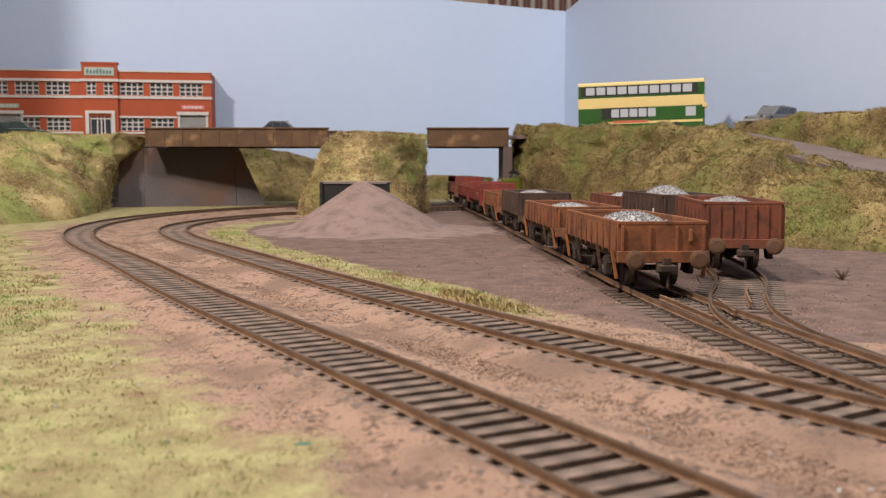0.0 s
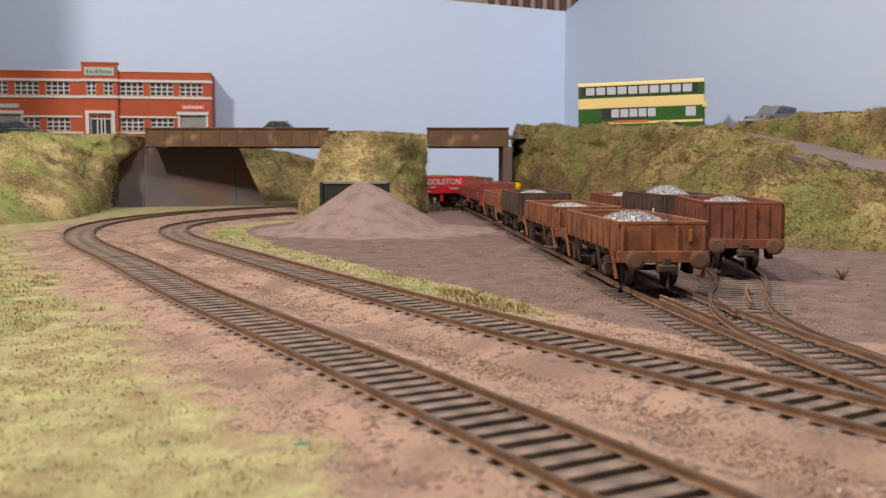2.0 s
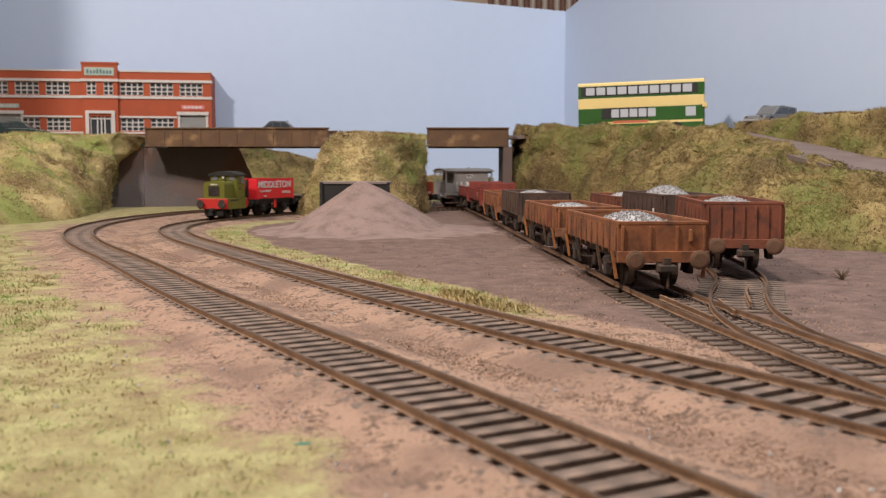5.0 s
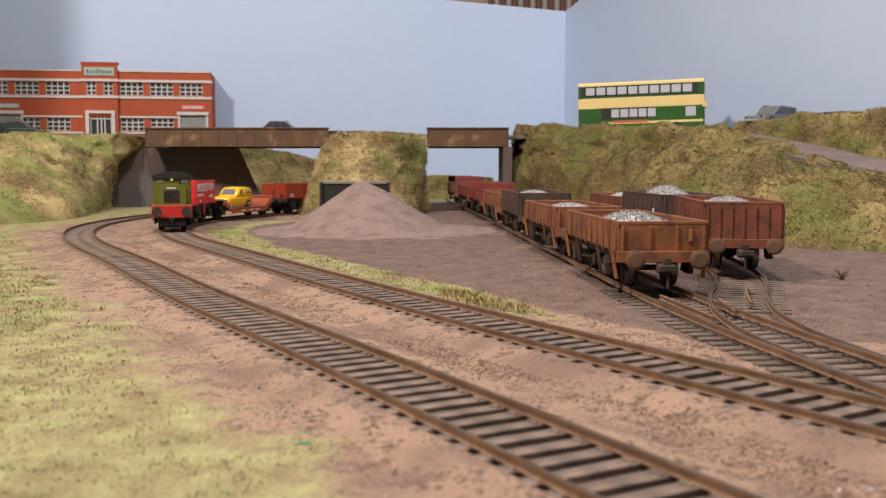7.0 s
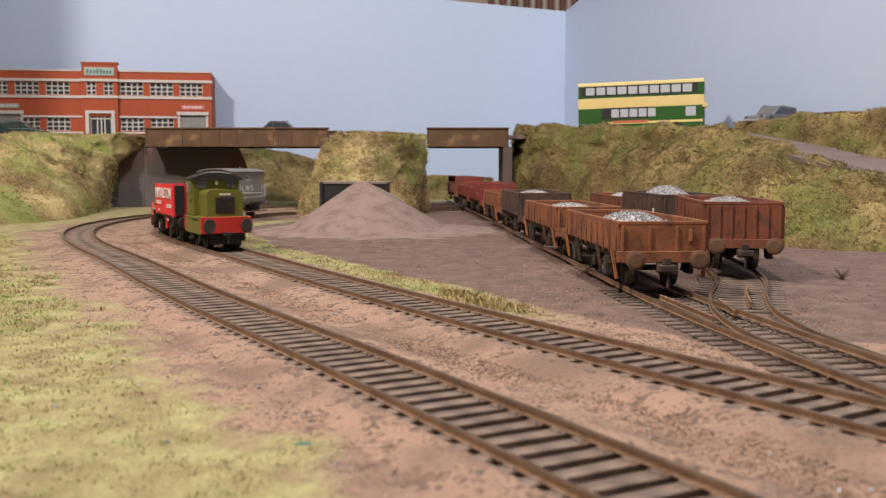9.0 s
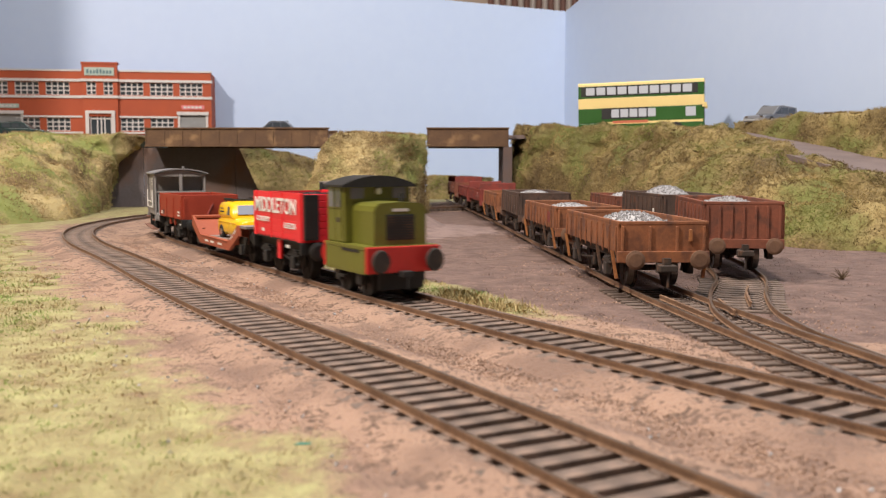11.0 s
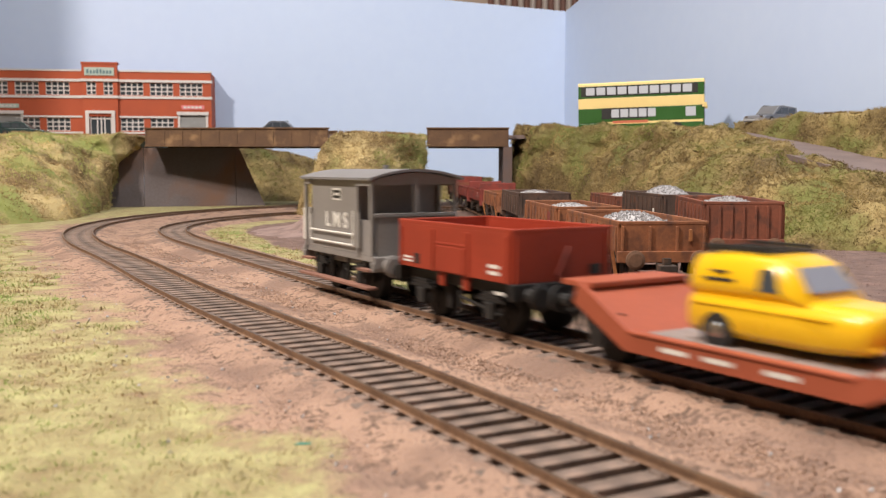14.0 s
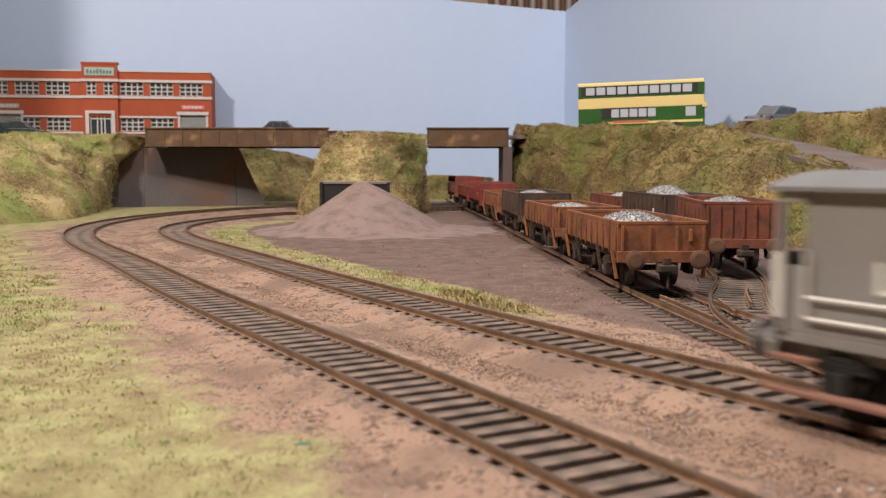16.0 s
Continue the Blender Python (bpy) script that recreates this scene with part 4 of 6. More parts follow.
def build_shunter():
    v = empty("shunting_locomotive", "small olive green diesel shunter with red buffer beams, running", "locomotive")
    L = 18.5
    W = 14.6
    part("running_plate", bx(-L, L, -W, W, 14.6, 15.8, bev=0.2), M["green"], v)
    for s in (-1, 1):
        fr = part("side_frame", bx(-L + 1, L - 0.6, *sorted((s * (W - 0.8), s * (W - 0.1))), 7.2, 14.6, bev=0.2), M["green"], v)
        part("moulding", bx(-L + 1.4, L - 1, min(s * W, s * (W - 0.12)), max(s * W, s * (W - 0.12)), 8.0, 8.5), M["green"], fr)
        part("step", bx(-4, 0, s * W - 0.2, s * W + 0.9, 5.2, 6.0), M["black"], v, "black cab step")
        # Solid black strip stands in for the shade under the footplate.
        part("frame_slot", bx(-2, L - 5, s * W - 0.12, s * W + 0.12, 13.7, 14.5), M["black"], fr, "black strip painted for the shaded gap under the footplate")
        bb = part("buffer_beam", bx(min(s * L, s * (L + 1.8)), max(s * L, s * (L + 1.8)), -W, W, 7.6, 15.6, bev=0.3), M["bufred"], v, "red buffer beam")
        for y in (-10.7, 10.7):
            b = part("buffer", tube(bmesh.new(), (s * (L + 1.8), y, 11.4), (s * (L + 5), y, 11.4), 2.0, 1.6, 14), M["bufred" if s < 0 else "gear"], v)
            part("buffer_head", tube(bmesh.new(), (s * (L + 5), y, 11.4), (s * (L + 6), y, 11.4), 3.6, 3.3, 18), M["bufred" if s < 0 else "gear"], b)
        part("coupling", tube(bx(s * (L + 3) - 2.4, s * (L + 3) + 2.4, -2.2, 2.2, 6.4, 8.2, bev=0.2), (s * (L + 5), 0, 7), (s * (L + 5), 0, 2.6), 0.5, seg=6), M["black"], v)
        part("guard_iron", bx(s * (L - 1) - 0.6, s * (L - 1) + 0.6, -9, 9, 2.2, 7.6, bev=0.2), M["black"], v)
    # bonnet with rounded shoulders
    hood = [(-10.4, 15.8), (-10.4, 26.2), (-9.8, 27.7), (-8.0, 28.6), (0, 29.0), (8.0, 28.6), (9.8, 27.7), (10.4, 26.2), (10.4, 15.8)]
    bo = part("bonnet", prism(bmesh.new(), hood, -1.5, L - 1.2, "x"), M["green"], v)
    gr = part("grille", bx(L - 1.2, L - 0.85, -5.6, 5.6, 17.4, 25.2, bev=0.1), M["black"], bo, "black radiator grille")
    for k in range(9):
        part("bar", bx(L - 0.85, L - 0.65, -5.3, 5.3, 17.9 + k * 0.8, 18.2 + k * 0.8), M["gear"], gr)
    part("nameplate", bx(L - 1.2, L - 0.95, -3.2, 3.2, 26.1, 27.0), M["cement"], bo, "pale maker's plate")
    for s in (-1, 1):
        part("door_line", bx(1, L - 4, s * 10.4 - 0.06, s * 10.4 + 0.1, 22.0, 22.35), M["green"], bo)
        part("door_line", bx(-0.6, L - 2, s * 10.4 - 0.06, s * 10.4 + 0.12, 25.6, 26.0), M["green"], bo)
    # cab
    cb = part("cab", bx(-L + 0.5, -1.5, -13.6, 13.6, 15.8, 34.6, bev=0.5), M["green"], v)
    for y in (-8.6, 8.6):
        w = part("window_frame", bx(-1.5, -1.2, y - 3.3, y + 3.3, 29.2, 33.6, bev=0.1), M["green"], cb)
        part("pane", bx(-1.2, -1.12, y - 2.7, y + 2.7, 29.7, 33.1), M["screen"], w, "window pane, pale reflection put in its colour")
        w = part("window_frame", bx(-L + 0.2, -L + 0.5, y - 3.3, y + 3.3, 27.5, 33.6, bev=0.1), M["green"], cb)
        part("pane", bx(-L + 0.12, -L + 0.2, y - 2.7, y + 2.7, 28.0, 33.1), M["paleglass"], w, "window pane, pale reflection put in its colour")
    part("lamp", tube(bmesh.new(), (-1.3, 0, 32.0), (-0.4, 0, 32.0), 1.2, 1.0, 12), M["white"], cb, "white cab lamp")
    for s in (-1, 1):
        for x0, x1 in ((-15.6, -11.4), (-9.8, -4.2)):
            w = part("window_frame", bx(x0 - 0.5, x1 + 0.5, s * 13.75 - 0.18, s * 13.75 + 0.18, 26.5, 33.4, bev=0.1), M["green"], cb)
            part("pane", bx(x0, x1, s * 13.98 - 0.06, s * 13.98 + 0.06, 27.0, 32.9), M["screen" if x0 < -12 else "glass"], w, "grey cab side window")
        part("door_line", bx(-10.4, -10.1, s * 13.62 - 0.1, s * 13.62 + 0.12, 16.4, 33.8), M["green"], cb)
        part("handrail", tube(bmesh.new(), (-3.0, s * 14.1, 17), (-3.0, s * 14.1, 26), 0.25, seg=6), M["green"], cb)
        part("number_panel", bx(-9, -6, s * 13.66 - 0.06, s * 13.66 + 0.08, 22.2, 23.6), M["gear"], cb, "small dark number panel")
    ro = arch(30.5, 34.0, 3.0)
    bm = prism(bmesh.new(), ro + [(15.25, 33.3), (-15.25, 33.3)], -L - 0.4, 0.4, "x")
    part("roof", bm, M["black"], v, "black curved cab roof")
    part("exhaust", tube(bmesh.new(), (6, 6, 28.5), (6, 6, 31.5), 0.9, seg=10), M["black"], v)
    sets = [wheelset(v, x, 5.6, "soot") for x in (-9.5, 9.5)]
    for x in (-9.5, 9.5):
        for s in (-1, 1):
            part("axlebox", bx(x - 2, x + 2, s * 12.2 - 1, s * 12.2 + 1, 3.6, 7.4, bev=0.3), M["black"], v)
    part("underframe", bx(-L + 3, L - 3, -6, 6, 4.2, 10), M["black"], v)
    proportion(v, 0.87, 0.89, 1.04)
    enroll(v, sets, 5.6, 18.5, 9.5)


def lettering(v, text, x0, x1, z0, z1, y, material="white"):
    """Painted words in the built-in font on a side wall, fitted to a box."""
    cu = bpy.data.curves.new("lettering", "FONT")
    cu.body, cu.extrude, cu.offset = text, 0.04, 0.018
    tmp = bpy.data.objects.new("lettering", cu)
    me = bpy.data.meshes.new_from_object(tmp)
    bpy.data.objects.remove(tmp)
    bpy.data.curves.remove(cu)
    xs, ys = [p.co.x for p in me.vertices], [p.co.y for p in me.vertices]
    s = 1 if y < 0 else -1
    for p in me.vertices:
        u = (p.co.x - min(xs)) / (max(xs) - min(xs))
        w = (p.co.y - min(ys)) / (max(ys) - min(ys))
        p.co = (s * (x0 + (x1 - x0) * u) * MM, (y + (0.08 if p.co.z > 0 else -0.08)) * MM, (z0 + (z1 - z0) * w) * MM)
    me.materials.clear()
    me.materials.append(M[material])
    ob = new("lettering", me)
    ob.parent = v
    return ob


def letters(v, name, n, x0, x1, z0, z1, y, material="white", gap=0.28):
    """Bars in place of lettering on a side wall."""
    w = (x1 - x0) / n
    for i in range(n):
        a = x0 + w * i
        part(name, bx(a + w * gap / 2, a + w * (1 - gap / 2), y - 0.06, y + 0.06, z0, z1), M[material], v)


def build_coal_wagon():
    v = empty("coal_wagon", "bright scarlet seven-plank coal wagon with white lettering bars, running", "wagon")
    L, W = 26.0, 14.8
    part("floor", bx(-L, L, -W, W, 13.4, 14.4), M["black"], v)
    for s in (-1, 1):
        side = part("side", bx(-L, L, *sorted((s * (W - 0.9), s * (W - 0.15))), 13.6, 30.4), M["scarlet"], v)
        end = part("end", bx(min(s * L, s * (L - 0.8)), max(s * L, s * (L - 0.8)), -W + 0.95, W - 0.95, 13.6, 30.4), M["scarlet"], v)
        for k in range(7):
            z = 13.75 + k * 2.39
            part("plank", bx(-L + 0.05, L - 0.05, min(s * W, s * (W - 0.5)), max(s * W, s * (W - 0.5)), z, z + 2.22, bev=0.12), M["scarlet"], side)
            part("plank", bx(min(s * (L + 0.3), s * (L - 0.3)), max(s * (L + 0.3), s * (L - 0.3)), -W + 0.4, W - 0.4, z, z + 2.22, bev=0.12), M["scarlet"], end)
        for y, w in ((-11.6, 2.6), (5.4, 1.1)):
            part("end_strap", bx(min(s * (L + 0.2), s * (L + 2.2)), max(s * (L + 0.2), s * (L + 2.2)), y - w, y + w, 14.6, 30.2, bev=0.15), M["black"], end, "black end stanchion")
        for x in (-L + 1.7, L - 1.7):
            part("corner_strap", bx(x - 1.6, x + 1.6, min(s * W, s * (W + 0.35)), max(s * W, s * (W + 0.35)), 13.7, 30.5, bev=0.1), M["scarlet"], side)
        for x in (-6.2, 6.2):
            part("strap", bx(x - 0.5, x + 0.5, min(s * W, s * (W + 0.25)), max(s * W, s * (W + 0.25)), 13.7, 30.4), M["scarlet"], side)
        part("door_drop", bx(-2.2, 1.2, s * 13.3 - 0.5, s * 13.3 + 0.5, 6.2, 13.6, bev=0.1), M["scarlet"], v, "red door bang plate")
        y = s * (W + 0.32)
        lettering(v, "MIDDLETON", -24.0, 21.5, 22.9, 28.6, y)
        lettering(v, "COLLIERY", -22.5, -6.5, 19.4, 21.3, y)
        lettering(v, "LEEDS", 9.0, 21.0, 18.0, 20.0, y)
        letters(v, "number_bar", 2, *sorted((s * 16.5, s * 13.0)), 15.6, 16.8, y, gap=0.2)
        part("rim", bx(-L, L, *sorted((s * (W - 0.6), s * (W - 0.02))), 30.4, 30.75), M["scarlet"], side)
    sets = running_gear(v, 52, 30, "black", "black", (10.2, 13.4), 11.5, "black", "soot")
    part("tie_plate", bx(12.0, 15.0, -15.5, -15.2, 11.2, 12.2), M["white"], v, "small white plate on the solebar")
    proportion(v, 1.045, 1.0, 1.04)
    enroll(v, sets, 6.2, 79.0, 15.0)
    c = load_heap("coal_load", "flat black coal load in the scarlet wagon", 49, 26.6, 28.6, 1.2, "coal", 500, 0.8, 21)
    proportion(c, 1.045, 1.0, 1.04)
    enroll(c, [], 1, 79.0, 15.0)


def build_low_wagon():
    v = empty("low_wagon", "oxide red well wagon with sloping ends and a grey deck, running", "wagon")
    prof = [(-46.5, 16.6), (-40, 16.6), (-25, 8.0), (22, 8.0), (37, 16.0), (46.5, 16.0), (46.5, 11.6), (38.5, 11.6), (23.5, 4.4), (-26.5, 4.4), (-41.5, 12.2), (-46.5, 12.2)]
    for s in (-1, 1):
        g = part("side_girder", prism(bmesh.new(), prof[1:5] + prof[7:11], s * 14.6 - 0.7, s * 14.6 + 0.7), M["lowred"], v)
        for x in (-17, -7, 6):
            part("marking", bx(x, x + 6.5, s * 15.36 - 0.05, s * 15.36 + 0.05, 5.8, 6.7), M["white"], g, "white marking bar")
        for k in (0, 1):
            x = 26.5 + 5 * k
            bm = prism(bmesh.new(), [(x, 9.0 + 2.6 * k), (x + 3.4, 10.8 + 2.6 * k), (x + 3.4, 11.7 + 2.6 * k), (x, 9.9 + 2.6 * k)], s * 15.36 - 0.05, s * 15.36 + 0.05)
            part("marking", bm, M["white"], g, "white marking bar")
        part("flange", bx(-25, 22, s * 14.6 - 1.2, s * 14.6 + 1.2, 8.02, 8.5, bev=0.1), M["lowred"], g)
    part("well_deck", bx(-24.8, 21.8, -13.8, 13.8, 6.4, 7.8), M["deck"], v, "grey-brown boarded well floor")
    part("ramp", prism(bmesh.new(), [(-40, 16.2), (-24.9, 7.6), (-24.9, 6.4), (-40, 14.6)], -13.8, 13.8), M["lowred"], v)
    part("ramp", prism(bmesh.new(), [(37, 15.6), (21.9, 7.6), (21.9, 6.4), (37, 14.2)], -13.8, 13.8), M["lowred"], v)
    for s, z in ((-1, 16.6), (1, 16.0)):
        part("end_deck", bx(*sorted((s * 46.5, s * 37.2)), -14.2, 14.2, z - 1.2, z, bev=0.2), M["deck" if s > 0 else "lowred"], v)
        part("bogie", bx(*sorted((s * 46.0, s * 40)), -11.0, 11.0, 9.5, z - 1.3, bev=0.4), M["black"], v)
        for y in (-10.7, 10.7):
            b = part("buffer", tube(bmesh.new(), (s * 46.5, y, 11.4), (s * 50.5, y, 11.4), 1.6, 1.3), M["black"], v)
            part("buffer_head", tube(bmesh.new(), (s * 50.5, y, 11.4), (s * 51.4, y, 11.4), 3.0, 3.0, 16), M["black"], b)
        part("coupling", bx(*sorted((s * 46, s * 52)), -2.4, 2.4, 6.5, 8.2, bev=0.2), M["black"], v)
        for y in (-12.3, 12.3):
            part("axle_guard", prism(bmesh.new(), [(s * 36 - 6, 11.0), (s * 36 + 6, 11.0), (s * 36 + 2.4, 3.8), (s * 36 - 2.4, 3.8)], y - 0.5, y + 0.5), M["black"], v)
            part("axlebox", bx(s * 36 - 2, s * 36 + 2, y - 1.6, y + 1.6, 3.6, 7.8, bev=0.3), M["black"], v)
    for x in (-12, 6):
        part("deck_seam", bx(x - 0.2, x + 0.2, -13.6, 13.6, 7.8, 7.86), M["gear"], v)
    sets = [wheelset(v, x, 5.2, "soot") for x in (-36, 36)]
    proportion(v, 1.05, 1.0, 1.02)
    enroll(v, sets, 5.2, 169.5, 36.0)


def build_yellow_van():
    v = empty("three_wheeled_van", "bright yellow three-wheeled van with black roof rack on a wagon", "van")

    def ring(x, hw, z0, z1, top=0.8, sh=0.5):
        """Across-section: sill, waist, shoulder and roof."""
        h = z1 - z0
        return [(x, -hw * 0.9, z0), (x, -hw, z0 + h * 0.18), (x, -hw, z0 + h * sh), (x, -hw * (top + 1) / 2, z0 + h * 0.8), (x, -hw * top * 0.92, z0 + h * 0.95), (x, -hw * top * 0.6, z1),
                (x, hw * top * 0.6, z1), (x, hw * top * 0.92, z0 + h * 0.95), (x, hw * (top + 1) / 2, z0 + h * 0.8), (x, hw, z0 + h * sh), (x, hw, z0 + h * 0.18), (x, hw * 0.9, z0)]
    low = [(-18.5, 8.4, 2.6, 9.5), (-17.6, 9.0, 2.0, 10.2), (-6, 9.2, 1.8, 10.4), (5, 9.2, 1.8, 10.4), (9, 9.0, 1.8, 10.1), (14.5, 8.7, 2.2, 10.0), (17.4, 8.2, 2.6, 9.5), (18.4, 7.4, 3.4, 8.6)]
    part("body", loft(bmesh.new(), [ring(x, w, a, b, 0.9, 0.62) for x, w, a, b in low]), M["yellow"], v, smooth=True)
    up = [(-18.2, 8.2, 9.4, 15.6), (-17.0, 8.7, 9.4, 17.3), (-8, 8.9, 9.4, 17.9), (-1, 8.9, 9.6, 17.7), (2.2, 8.8, 9.6, 16.4), (6.8, 8.3, 9.4, 10.4)]
    cab = part("upper_body", loft(bmesh.new(), [ring(x, w, a, b, 0.86, 0.3) for x, w, a, b in up]), M["yellow"], v, smooth=True)
    bm = loft(bmesh.new(), [[(2.7, -5.3, 15.7), (2.7, 5.3, 15.7), (3.2, 5.3, 15.9), (3.2, -5.3, 15.9)], [(6.0, -6.2, 11.5), (6.0, 6.2, 11.5), (6.5, 6.2, 11.7), (6.5, -6.2, 11.7)]])
    part("windscreen", bm, M["screen"], cab, "windscreen, pale reflection put in its colour")
    for s in (-1, 1):
        pts = [(-2.4, 11.3), (2.0, 11.3), (0.8, 15.3), (-2.4, 15.4)]
        bm = bmesh.new()
        loft(bm, [[(x, s * (8.9 - (z - 11) * 0.14), z) for x, z in pts], [(x, s * (9.08 - (z - 11) * 0.14), z) for x, z in pts]])
        part("side_window", bm, M["glass"], cab, "dark side window")
        part("lettering", bx(-14.5, -7.5, s * 8.93 - 0.1, s * 8.93 + 0.1, 12.4, 13.0), M["gear"], cab, "thin dark lettering bar")
        part("lettering", bx(-13.0, -9.0, s * 8.8 - 0.1, s * 8.8 + 0.1, 14.0, 14.5), M["gear"], cab, "thin dark lettering bar")
        part("moulding", bx(-17, 12, s * 9.15 - 0.2, s * 9.15 + 0.2, 7.6, 8.0), M["yellow"], v)
        part("arch", tube(bmesh.new(), (-11, s * 7.5, 2.8), (-11, s * 9.35, 2.8), 3.7, 3.5, 16), M["black"], v, "dark rear wheel arch")
        wh = part("wheel", tube(bmesh.new(), (-11, s * 7.2, 2.9), (-11, s * 9.45, 2.9), 2.9, 2.9, 18), M["black"], v)
        part("hub", tube(bmesh.new(), (-11, s * 9.4, 2.9), (-11, s * 9.65, 2.9), 1.6, 1.4, 14), M["chrome"], wh, "bright hub cap")
        part("headlamp", tube(bmesh.new(), (16.2, s * 5.6, 6.6), (18.0, s * 5.6, 6.5), 1.35, 1.2, 14), M["chrome"], v, "round headlamp")
        part("indicator", tube(bmesh.new(), (16.8, s * 6.3, 4.4), (18.1, s * 6.2, 4.4), 0.55, 0.5, 8), M["orange"], v, "small orange indicator")
    part("wheel", tube(bmesh.new(), (13, -1.2, 2.9), (13, 1.2, 2.9), 2.9, 2.9, 18), M["black"], v)
    part("bumper", bx(17.4, 18.9, -7.4, 7.4, 3.0, 3.9, bev=0.3), M["yellow"], v)
    part("plate", bx(18.6, 18.95, -3.0, 3.0, 3.1, 4.0), M["black"], v, "dark plate bar")
    rk = part("roof_rack", bx(-16.5, -2.0, -6.4, -6.0, 18.6, 19.2), M["black"], v, "black tubular roof rack")
    for y in (6.0,):
        part("rail", bx(-16.5, -2.0, y, y + 0.4, 18.6, 19.2), M["black"], rk)
    for k in range(7):
        x = -16.5 + 2.35 * k
        part("slat", bx(x, x + 0.7, -6.4, 6.4, 18.0, 18.5), M["black"], rk)
    for x in (-15, -4):
        for y in (-5.5, 5.5):
            part("foot", bx(x - 0.3, x + 0.3, y - 0.3, y + 0.3, 16.6, 18.1), M["black"], rk)
    proportion(v, 1.04, 1.0, 0.97)
    enroll(v, [], 1, 167.8, 36.0, 8.05)


def build_open_wagon():
    v = empty("open_wagon", "plain bauxite red open steel wagon, empty, running", "wagon")
    open_box(v, 55, 29.4, 13.6, 25.6, "bauxite", 0.9, 4, 2, 0.45, 1.0, 0.5)
    for s in (-1, 1):
        y = s * 15.2
        d = part("side_door", bx(-7, 7, y - 0.25, y + 0.35, 13.9, 20.6, bev=0.15), M["bauxite"], v)
        part("hinge_bar", bx(-7.5, 7.5, y - 0.1, y + 0.55, 20.9, 21.5, bev=0.1), M["bauxite"], d)
        for x in (-6, 6):
            part("hinge", bx(x - 1.4, x + 1.4, s * 13.8 - 0.4, s * 13.8 + 0.4, 9.8, 13.6, bev=0.15), M["bauxite"], d)
        for x, z in ((-22.5, 15.0), (-22.5, 16.0), (20.5, 15.2), (20.5, 16.8)):
            part("lettering", bx(x - 2.4, x + 2.4, y - 0.05, y + 0.08, z, z + 0.55 if x < 0 else z + 0.9), M["white"], v, "small white lettering bar")
        part("label_board", bx(-18.8, -16.0, y - 0.05, y + 0.12, 14.8, 17.6), M["black"], v, "small black label panel")
        e = s * 28.4
        part("end_plate", bx(e - 0.1, e + 0.1, 8.0, 11.5, 15.0, 17.4), M["black"], v, "small black label panel")
        bm = tube(bmesh.new(), (e, -2, 15), (e, 1.5, 22), 0.5, seg=6)
        part("end_mark", bm, M["redwag"], v, "dark scuff bar")
    sets = running_gear(v, 56, 34, "black", "black", (10.2, 13.5), 11.5, "black", "soot")
    part("tie_plate", bx(20, 24, -14.6, -14.3, 10.4, 11.2), M["white"], v, "small white plate on the solebar")
    enroll(v, sets, 6.2, 263.6, 17.0)


